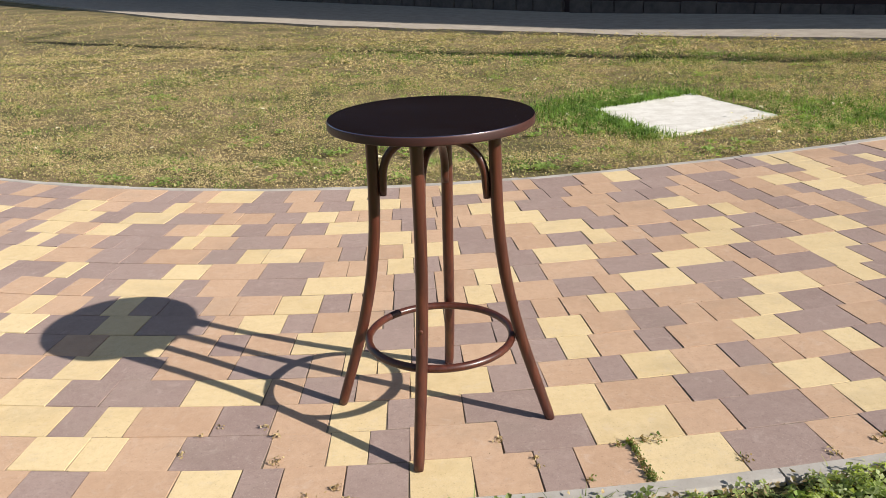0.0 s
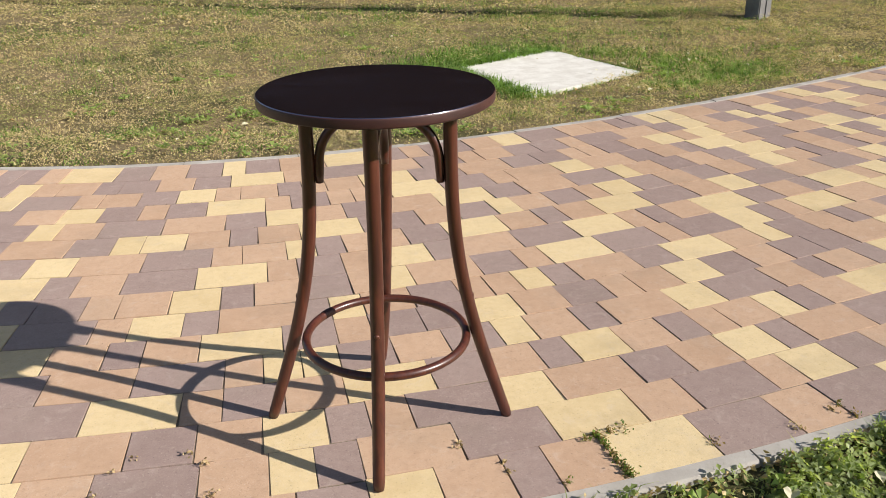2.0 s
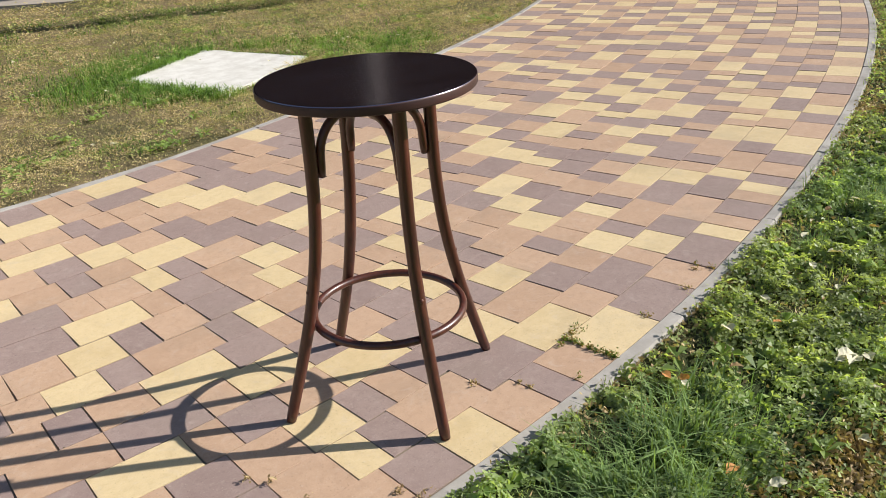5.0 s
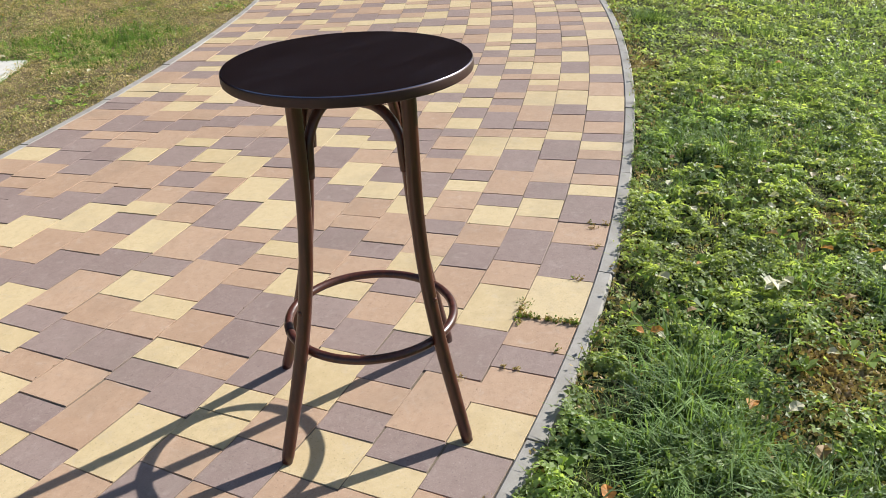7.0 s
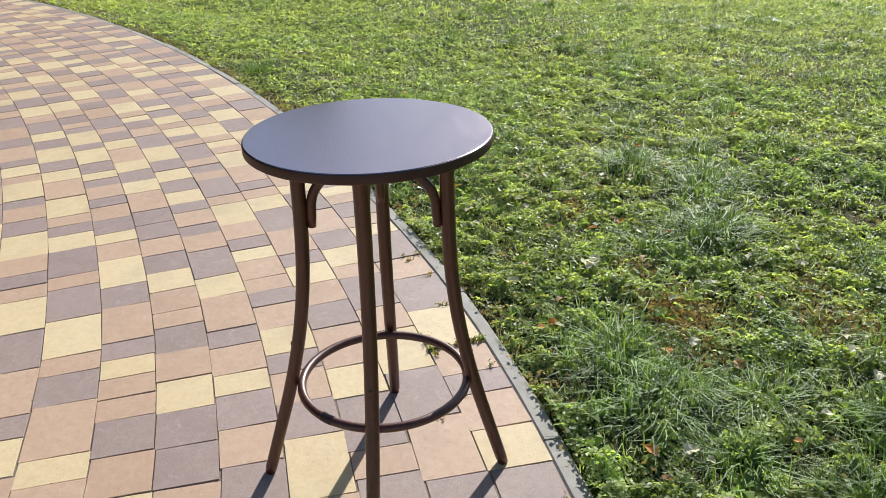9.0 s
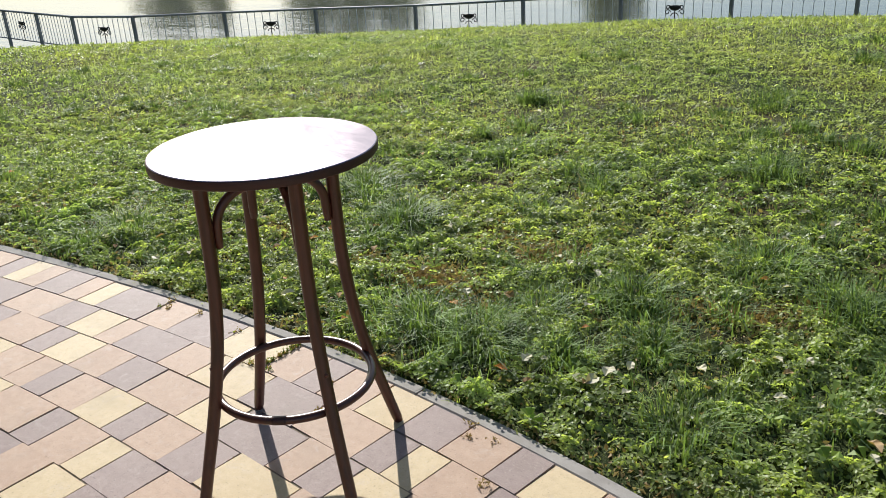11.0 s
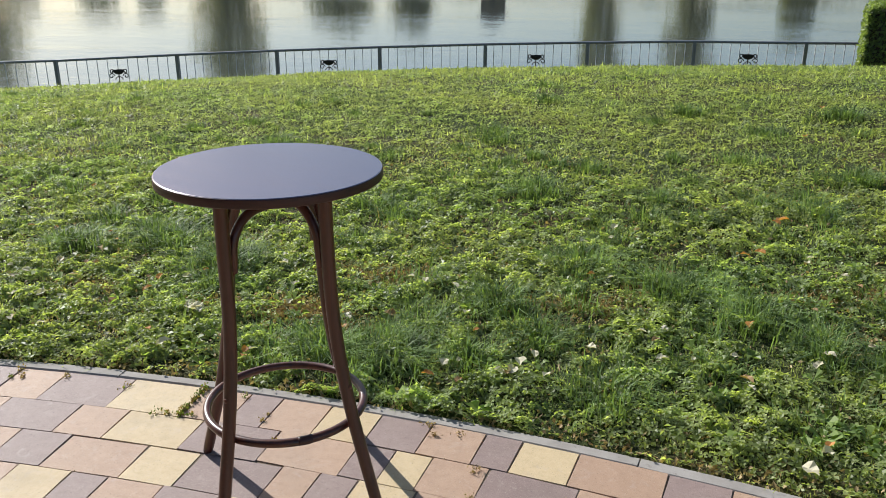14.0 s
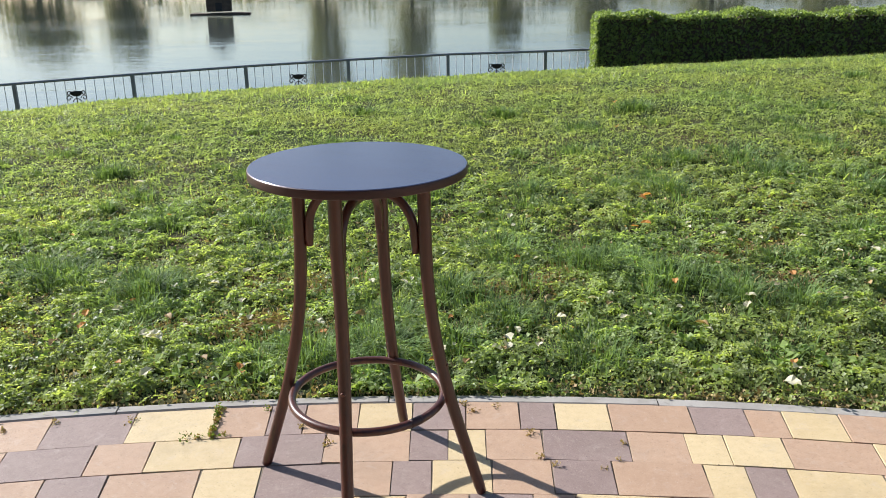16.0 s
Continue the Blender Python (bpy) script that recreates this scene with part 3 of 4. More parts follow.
def hedge():
    rng = np.random.default_rng(4)
    plant = thing("hedge", "clipped dense green hedge beside the pond railing", "hedge")
    a, b = np.array([-4.9, -17.4]), np.array([-26.0, -14.6])
    way = (b - a) / np.linalg.norm(b - a)
    out = np.array([way[1], -way[0]])
    if out[1] < 0:
        out = -out
    long, wide = np.linalg.norm(b - a), 1.25
    count = 46000
    u = rng.uniform(0, 1, count) ** 1.25 * long
    face = rng.integers(0, 10, count)
    v = rng.uniform(0, wide, count)
    h = rng.uniform(0, 1, count)
    u = np.where(face == 0, np.abs(rng.normal(0, 0.05, count)), u)
    v = np.where((face >= 1) & (face < 6), wide - np.abs(rng.normal(0, 0.05, count)), v)
    h = np.where(face >= 6, 1 - np.abs(rng.normal(0, 0.022, count)), h)
    x, y = a[0] + way[0] * u + out[0] * v, a[1] + way[1] * u + out[1] * v
    foot = land(x, y)
    crest = 0.30 - 0.12 * np.exp(-u / 0.12) + 0.010 * u + 0.05 * np.sin(u * 2.1) + 0.05 * np.sin(u * 5.3 + 1)
    place = np.stack([x, y, foot + (crest - foot) * h], 1) + rng.normal(0, 0.025, (count, 3))
    verts, faces = leaves(count, place, 0.085, rng, 0.3)
    leaf = new("foliage", mesh_from("foliage", verts, faces, [HEDGE]))
    leaf.parent = plant
    tagged(leaf, kind="stuff")
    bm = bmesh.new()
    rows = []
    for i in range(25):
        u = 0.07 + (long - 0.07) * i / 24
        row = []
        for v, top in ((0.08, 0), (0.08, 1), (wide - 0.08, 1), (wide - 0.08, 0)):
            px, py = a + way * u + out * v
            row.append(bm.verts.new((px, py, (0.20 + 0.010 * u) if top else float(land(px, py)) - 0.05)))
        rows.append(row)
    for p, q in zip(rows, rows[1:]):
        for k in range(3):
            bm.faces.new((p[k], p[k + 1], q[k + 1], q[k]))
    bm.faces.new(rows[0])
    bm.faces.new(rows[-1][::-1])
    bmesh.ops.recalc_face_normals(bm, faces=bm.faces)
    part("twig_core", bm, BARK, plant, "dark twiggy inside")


hedge()


def duck_house():
    hut = thing("duck_house", "dark wooden duck house on a low floating raft", "duck house", (16.9, -80.5, WATER_LEVEL), 8)
    part("raft", box((5.6, 2.6, 0.16), (0, 0, 0.04), 0.05), BARK, hut, "thin dark floating raft")
    part("wall", box((2.3, 2.0, 2.1), (0.1, 0, 1.34), 0.03), BARK, hut)
    bm = bmesh.new()
    pts = [(-1.5, -1.3, 2.35), (1.7, -1.3, 2.35), (0.1, -1.3, 3.3), (-1.5, 1.3, 2.35), (1.7, 1.3, 2.35), (0.1, 1.3, 3.3)]
    v = [bm.verts.new(p) for p in pts]
    for f in ((0, 1, 2), (3, 5, 4), (0, 2, 5, 3), (1, 4, 5, 2), (0, 3, 4, 1)):
        bm.faces.new([v[i] for i in f])
    bmesh.ops.recalc_face_normals(bm, faces=bm.faces)
    part("roof", bm, PLINTH, hut)
    # no hole is cut: a black plate stands for the shade inside the opening
    part("dark_doorway_plate", box((0.6, 0.06, 0.8), (0.1, 1.01, 0.70), 0.01), BLACK, hut)


duck_house()


def far_tree(x, y, high, wide, seed, label="tall leafy tree on the far bank", group="trees on the far bank"):
    """A tree of the far bank: tapered trunk, limbs and a broken crown of leaf clumps."""
    rng = np.random.default_rng(seed)
    z = float(land(x, y))
    tree = thing("tree", label, "tree", (x, y, z), group=group)
    trunk = [(0.4 * math.sin(t * 2), 0.3 * math.cos(t * 3), high * 0.85 * t) for t in np.linspace(0, 1, 7)]
    part("trunk", tube(trunk, list(np.linspace(wide * 0.035, 0.08, 7)), 8), BARK, tree)
    clumps = []
    for k in range(16):
        t = 0.10 + 0.87 * (k + 0.5) / 16
        a = k * 2.4 + rng.uniform(-0.4, 0.4)
        reach = wide * 0.5 * math.sin(math.pi * (0.12 + 0.82 * (t - 0.10) / 0.87)) ** 0.7 * rng.uniform(0.55, 1.0)
        root = Vector((0, 0, high * max(0.03, t - 0.08)))
        end = Vector((math.cos(a) * reach, math.sin(a) * reach, high * t))
        part("limb", tube([root, root.lerp(end, 0.55) + Vector((0, 0, 0.3)), end], [0.13, 0.08, 0.03], 6), BARK, tree)
        clumps += [np.array(end) * f + np.array([0, 0, high * t * (1 - f)]) for f in (0.5, 1.0)]
    clumps = np.array(clumps)
    count = int(4200 * max(1.0, high * wide / 230))
    which = rng.integers(0, len(clumps), count)
    place = clumps[which] + rng.normal(0, 1, (count, 3)) * np.array([wide, wide, high * 0.55]) * 0.085
    verts, faces = leaves(count, place, 0.85, rng)
    crown = new("crown", mesh_from("crown", verts, faces, [CROWN]))
    crown.parent = tree
    return tree


FAR_TREES = [(12.4, 25, 8.5), (-3.0, 25, 9.5), (88, 27, 17), (104, 8, 7), (118, 9, 10), (62, 11, 14), (48, 11, 9),
             (149, 30, 17), (163, 33, 18), (178, 32, 17), (217, 33, 11), (238, 34, 16), (254, 33, 18), (134, 8, 8), (-20, 9, 7), (-36, 10, 9), (-58, 13, 13), (-80, 12, 12)]
for k, (x, high, wide) in enumerate(FAR_TREES):
    far_tree(x, -152.5 - (k * 7) % 5, high, wide, 100 + k)
# unseen trees added to the east: they block low sky from the tabletop's reflection
for k, (x, y, high) in enumerate(((85, -5, 25), (88, 7, 23), (84, 19, 22), (82, 31, 22), (76, 44, 24))):
    far_tree(x, y, high, 14.0, 200 + k, "unseen leafy tree added beyond the lawn to dim the mirrored sky", "trees beyond the lawn")


def far_shrubs():
    rng = np.random.default_rng(12)
    count = 9000
    x = rng.uniform(-130, 260, count)
    y = -150.5 - rng.uniform(0, 3, count)
    top = 2.6 + 1.1 * np.sin(x * 0.21) + 0.9 * np.sin(x * 0.53 + 1)
    place = np.stack([x, y, land(x, y) + rng.uniform(0, 1, count) ** 0.7 * top], 1)
    verts, faces = leaves(count, place, 0.9, rng)
    ob = new("shrubs", mesh_from("shrubs", verts, faces, [CROWN]))
    tagged(ob, "belt of shrubs along the far bank", "shrubs", kind="stuff")


far_shrubs()

# ---- grass and clover ----


def blades(x, y, tall, wide, rng, bend=0.5, root=-0.01, turn=None):
    """Grass blades of two segments, tapered and bent over."""
    n = len(x)
    turn = rng.uniform(0, 2 * np.pi, n) if turn is None else turn
    lean = np.abs(rng.normal(bend, 0.35, n))
    dirx, diry = np.cos(turn), np.sin(turn)
    sx, sy = -diry * wide / 2, dirx * wide / 2
    z = land(x, y) + root
    mid = tall * 0.55
    mx, my = x + dirx * lean * mid * 0.35, y + diry * lean * mid * 0.35
    tx, ty = x + dirx * lean * tall * 0.95, y + diry * lean * tall * 0.95
    tz = z + tall * np.clip(1 - 0.35 * lean, 0.25, 1)
    v = np.empty((n, 5, 3), np.float32)
    v[:, 0] = np.stack([x - sx, y - sy, z], 1)
    v[:, 1] = np.stack([x + sx, y + sy, z], 1)
    v[:, 2] = np.stack([mx + sx * 0.8, my + sy * 0.8, z + mid], 1)
    v[:, 3] = np.stack([mx - sx * 0.8, my - sy * 0.8, z + mid], 1)
    v[:, 4] = np.stack([tx, ty, tz], 1)
    i = np.arange(n)[:, None] * 5
    tris = np.concatenate([i + np.array([0, 1, 2]), i + np.array([0, 2, 3]), i + np.array([3, 2, 4])], 0)
    return v.reshape(-1, 3), tris


def slivers(x, y, tall, wide, rng, bend=0.9):
    """Single-triangle blades for the farther lawn, lying over in all directions."""
    n = len(x)
    turn, lean = rng.uniform(0, 2 * np.pi, n), np.clip(rng.normal(bend, 0.40, n), 0.15, 1.5)
    dx, dy, z = np.cos(turn), np.sin(turn), land(x, y) + rng.uniform(-0.01, 0.02, n)
    v = np.empty((n, 3, 3), np.float32)
    v[:, 0] = np.stack([x - dy * wide / 2, y + dx * wide / 2, z], 1)
    v[:, 1] = np.stack([x + dy * wide / 2, y - dx * wide / 2, z], 1)
    v[:, 2] = np.stack([x + dx * tall * np.sin(lean), y + dy * tall * np.sin(lean), z + tall * np.abs(np.cos(lean)) + 0.004], 1)
    return v.reshape(-1, 3), np.arange(n * 3).reshape(-1, 3)


def tuft_noise(x, y, scale, seed):
    """A smooth random field between 0 and 1, for arrays."""
    r = np.random.default_rng(seed)
    total = np.zeros_like(x)
    for _ in range(7):
        a, f, p = r.uniform(0, 2 * np.pi), scale * r.uniform(0.5, 1.6), r.uniform(0, 6.3)
        total += np.sin((x * np.cos(a) + y * np.sin(a)) * f + p)
    return np.clip(0.5 + total / 7.5, 0, 1)


def cells(x, y, size, seed):
    """Random values on a square lattice, smoothly joined, between 0 and 1."""
    table = np.random.default_rng(seed).uniform(0, 1, (256, 256))
    u, v = np.asarray(x) / size + 1000.37, np.asarray(y) / size + 1000.61
    i, j = np.floor(u).astype(int), np.floor(v).astype(int)
    p, q = u - i, v - j
    p, q = p * p * (3 - 2 * p), q * q * (3 - 2 * q)
    a, b = table[i % 256, j % 256], table[(i + 1) % 256, j % 256]
    c, e = table[i % 256, (j + 1) % 256], table[(i + 1) % 256, (j + 1) % 256]
    return (a * (1 - p) + b * p) * (1 - q) + (c * (1 - p) + e * p) * q


def canopy(x, y, grain):
    """How high the low growth stands, 0 to 1: cushions a hand wide with hollows between them."""
    c, k = math.cos(0.6), math.sin(0.6)
    u, v = c * x - k * y, k * x + c * y
    h = 0.52 * cells(u, v, 2.4 * grain, 61) + 0.40 * cells(x, y, 1.2 * grain, 62) + 0.16 * cells(u, v, 0.5 * grain, 63)
    return np.clip((h - 0.34) / 0.42, 0, 1)


def cushions(x, y, size, grain, tall, slim, rng, three=False, loose=0.30):
    """Small leaves spread over the cushions, facing outwards from them; in threes like clover where wanted."""
    step = 0.3 * grain
    h = canopy(x, y, grain)
    keep = h > rng.uniform(0.0, 0.26, len(x))
    x, y, size, h = x[keep], y[keep], size[keep], h[keep]
    n = len(x)
    gx = (canopy(x + step, y, grain) - canopy(x - step, y, grain)) * tall / (2 * step)
    gy = (canopy(x, y + step, grain) - canopy(x, y - step, grain)) * tall / (2 * step)
    z = land(x, y) + tall * h * rng.uniform(0.45, 1.05, n) + 0.002
    normal = np.stack([-0.9 * gx, -0.9 * gy, np.ones(n)], 1) + rng.normal(0, loose, (n, 3)) * np.array([1, 1, 0.4])
    normal /= np.linalg.norm(normal, axis=1)[:, None]
    turn = rng.uniform(0, 2 * np.pi, n)
    size = size * rng.uniform(0.6, 1.3, n)
    middle = np.stack([x, y, z], 1)
    sets = []
    for k in range(3 if three else 1):
        way = np.stack([np.cos(turn + 2.09 * k), np.sin(turn + 2.09 * k), np.zeros(n)], 1)
        way -= normal * (way * normal).sum(1)[:, None]
        way /= np.linalg.norm(way, axis=1)[:, None]
        side = np.cross(normal, way)
        wide = (size * rng.uniform(*slim, n) * 0.5)[:, None]
        far, cup = size[:, None], normal * wide * rng.uniform(0.1, 0.6, n)[:, None]
        root = middle if three else middle - way * far * 0.5
        droop = normal * far * rng.uniform(-0.25, 0.1, n)[:, None]
        sets.append(np.stack([root, root + way * far * 0.58 + side * wide + cup, root + way * far + droop, root + way * far * 0.58 - side * wide + cup], 1))
    return np.concatenate(sets).reshape(-1, 3)


TUFTS = [(0.22, 1.70), (-0.07, 1.59), (-0.79, 0.67), (-0.39, 0.45), (0.04, -0.82), (2.57, 1.74), (-1.19, 0.98), (0.29, 1.58), (0.16, 1.39), (2.10, 0.41), (2.39, 0.70),
         (1.47, 0.70), (0.52, 1.69), (5.5, 2.55), (1.94, 0.57), (1.42, 0.85), (-0.62, 1.77), (-1.67, -0.63), (2.55, 0.67), (0.74, 1.72), (0.40, 1.75), (2.62, 2.01), (-0.32, 1.38), (1.94, 0.48), (1.41, 0.78),
         (1.06, -0.42), (-0.92, 0.73), (2.51, -2.06), (-0.94, -3.88), (-2.47, -0.9), (-2.98, -0.31), (-2.02, -1.43), (-0.07, 1.05), (-1.45, 1.16), (-1.71, 1.32), (-0.76, -0.77), (-2.28, -3.73)]
BARE = [(0.69, 1.30), (0.55, 0.87), (0.81, 1.35), (0.51, 0.76), (-0.48, 0.95), (1.95, 1.25), (0.85, 0.70), (-0.54, 0.88), (-1.48, 0.68), (0.47, 1.42), (4.07, 2.38), (0.83, 1.22),
        (-0.41, 0.77), (-0.71, 0.71), (-1.75, 0.62), (-1.78, 1.04), (0.85, 1.31), (1.23, 1.28), (0.53, 0.77), (-0.29, 0.99)]


def bareness(x, y):
    """How thin the growth is round the worn spots."""
    total = np.zeros_like(x)
    for k, (bx, by) in enumerate(BARE):
        r = 0.13 + 0.03 * (k % 4)
        total = np.maximum(total, np.exp(-((x - bx) ** 2 + (y - by) ** 2 * 1.6) / (r * r)))
    return total


def strewn(bands, rng, patch, low, high, side, rim=0.030):
    """Places on one lawn: bands of (count, x0, x1, y0, y1, size, width), thinned in patches."""
    out = []
    for count, x0, x1, y0, y1, size, width in bands:
        x, y = rng.uniform(x0, x1, count), rng.uniform(y0, y1, count)
        x, y = x + rng.normal(0, 0.04 * (x1 - x0), count), y + rng.normal(0, 0.09 * (y1 - y0), count)
        d = across(x, y)
        ok = (d < -rim) if side < 0 else (d > PATH_WIDTH + 0.066) & (x * 0.7 + y * 0.714 < 13.7 + 0.06 * np.clip(x - 4, 0, 9))
        ok &= tuft_noise(x, y, 4.5, patch) + 0.5 * tuft_noise(x, y, 14, patch + 1) > rng.uniform(low, high, count)
        if side < 0:
            ok &= bareness(x, y) < rng.uniform(0.1, 1.1, count)
            worn = 0.6 * np.exp((d + 0.05) / 0.10) * tuft_noise(x, y, 6.0, 90)
            ok &= worn < rng.uniform(0.02, 0.75, count)
        x, y = x[ok], y[ok]
        out.append((x, y, np.full(len(x), size), np.full(len(x), width)))
    return [np.concatenate(v) for v in zip(*out)]


def rosettes(spots, rng, edge, side=-1):
    """Rosettes of long broad leaves at the spots that lie on the lawn."""
    verts = []
    for cx, cy in spots:
        d = float(across(cx, cy))
        if (d > edge) if side < 0 else (d < edge):
            continue
        n = rng.integers(4, 8)
        a = rng.uniform(0, 6.3) + np.arange(n) * 6.283 / n + rng.normal(0, 0.25, n)
        long, wide = rng.uniform(0.035, 0.075, n), rng.uniform(0.009, 0.016, n)
        way, over = np.stack([np.cos(a), np.sin(a), np.zeros(n)], 1), np.stack([-np.sin(a), np.cos(a), np.zeros(n)], 1)
        root = np.array([cx, cy, float(land(cx, cy)) + 0.02])
        rise = np.stack([np.zeros(n), np.zeros(n), rng.uniform(0.012, 0.035, n)], 1)
        middle, out = root + way * long[:, None] * 0.6 + rise, over * wide[:, None]
        verts.append(np.stack([np.repeat(root[None], n, 0), middle + out, root + way * long[:, None] + rise * 0.7, middle - out], 1))
    return np.concatenate(verts).reshape(-1, 3)


def south_lawn():
    rng = np.random.default_rng(21)
    near = [(45000, -3.0, 4.2, 0.9, 2.6, 0.042, 0.0034), (45000, -4.0, 5.5, -1.2, 1.2, 0.046, 0.0046)]
    far = [(70000, -6.5, 9.0, -4.6, -1.0, 0.055, 0.0080), (80000, -9.5, 14.0, -9.2, -4.4, 0.065, 0.0120), (90000, -14.0, 24.0, -16.0, -8.0, 0.075, 0.022),
           (45000, 4.0, 12.0, 0.4, 5.8, 0.050, 0.0085), (25000, -9.5, -2.9, 0.0, 9.0, 0.060, 0.011), (45000, -16.0, -3.0, -8.0, 6.0, 0.065, 0.018), (40000, 5.0, 14.0, -5.0, 1.0, 0.060, 0.012), (55000, 9.0, 24.0, -9.0, 6.0, 0.065, 0.022), (50000, 22.0, 70.0, -10.0, 30.0, 0.09, 0.075)]
    sets = []
    for bands, shape, bend in ((near, blades, 0.85), (far, slivers, 1.05)):
        x, y, tall, wide = strewn(bands, rng, 3, -0.15, 0.85, -1)
        n = len(x)
        lush = 0.35 * tuft_noise(x, y, 5.5, 8) + 0.75 * canopy(x, y, 0.09)
        sets.append(shape(x, y, tall * rng.uniform(0.4, 1.25, n) * (0.35 + 1.15 * lush), wide * rng.uniform(0.7, 1.3, n), rng, bend))
    v = np.concatenate([a for a, _ in sets])
    f = np.concatenate([sets[0][1], sets[1][1] + len(sets[0][0])])
    ob = new("grass", mesh_from("grass", v, f, [GRASS]))
    tagged(ob, "lush green lawn grass sloping towards the pond", "grass", kind="stuff")

    # tufts of coarse, longer grass
    xs, ys, tall, wide, way = [], [], [], [], []
    spots = [(cx, cy, rng.uniform(0.06, 0.10), 320, rng.uniform(0.10, 0.15)) for cx, cy in TUFTS]
    for _ in range(300):
        cx, w = rng.uniform(-6, 9), abs(rng.normal(0, 3.2))
        spots.append((cx, 2.0 - w, rng.uniform(0.03, 0.10), int(rng.uniform(50, 160)), rng.uniform(0.06, 0.13)))
    for cx, cy, r, n, h in spots:
        px, py = cx + rng.normal(0, r, n), cy + rng.normal(0, r, n)
        ok = across(px, py) < -0.045
        far = max(0.0, 2.0 - cy)
        xs.append(px[ok]), ys.append(py[ok])
        tall.append(h * rng.uniform(0.45, 1.2, ok.sum())), wide.append((0.0052 + 0.0012 * far) * rng.uniform(0.6, 1.2, ok.sum()))
        way.append(np.arctan2(py - cy, px - cx)[ok] + rng.normal(0, 0.7, ok.sum()))
    v, f = blades(np.concatenate(xs), np.concatenate(ys), np.concatenate(tall), np.concatenate(wide), rng, 0.7, turn=np.concatenate(way))
    ob = new("grass_tufts", mesh_from("grass_tufts", v, f, [LUSH]))
    tagged(ob, "coarse dark green grass tufts in the lawn", "grass", kind="stuff")

    # clover and other broad leaves, in cushions; the farther off, the coarser
    sets = []
    for band, grain, tall, slim, three in (((72000, -3.0, 4.2, 0.5, 2.3, 0.0185, 0), 0.055, 0.062, (0.62, 0.95), True),
                                           ((50000, -4.0, 6.0, -1.2, 0.6, 0.021, 0), 0.060, 0.065, (0.6, 0.95), True),
                                           ((155000, -6.5, 9.0, -5.0, -1.1, 0.025, 0), 0.066, 0.055, (0.35, 0.8), False),
                                           ((112000, -9.5, 13.0, -10.2, -4.8, 0.033, 0), 0.085, 0.055, (0.28, 0.65), False),
                                           ((75000, -14.0, 22.0, -17.0, -10.0, 0.050, 0), 0.12, 0.06, (0.22, 0.45), False),
                                           ((75000, 4.0, 12.0, 0.4, 6.2, 0.031, 0), 0.066, 0.055, (0.4, 0.85), False),
                                           ((30000, 6.0, 18.0, -5.0, 6.0, 0.046, 0), 0.09, 0.065, (0.35, 0.8), False),
                                           ((14000, -9.5, -2.9, 0.0, 9.0, 0.040, 0), 0.08, 0.05, (0.4, 0.8), False)):
        x, y, size, _ = strewn([band], rng, 31, -0.25, 0.75, -1, 0.060)
        sets.append(cushions(x, y, size, grain, tall, slim, rng, three))
    v = np.concatenate(sets)
    ob = new("clover", mesh_from("clover", v, np.arange(len(v)).reshape(-1, 4), [CLOVER]))
    tagged(ob, "clover and broad-leaved weeds among the grass", "clover", kind="stuff")

    v = rosettes([(rng.uniform(-3.2, 5.0), 2.05 - abs(rng.normal(0, 1.2))) for _ in range(260)], rng, -0.12)
    ob = new("broadleaf_weeds", mesh_from("broadleaf_weeds", v, np.arange(len(v)).reshape(-1, 4), [PLANTAIN]))
    tagged(ob, "rosettes of broad glossy weed leaves in the lawn", "weeds", kind="stuff")


south_lawn()


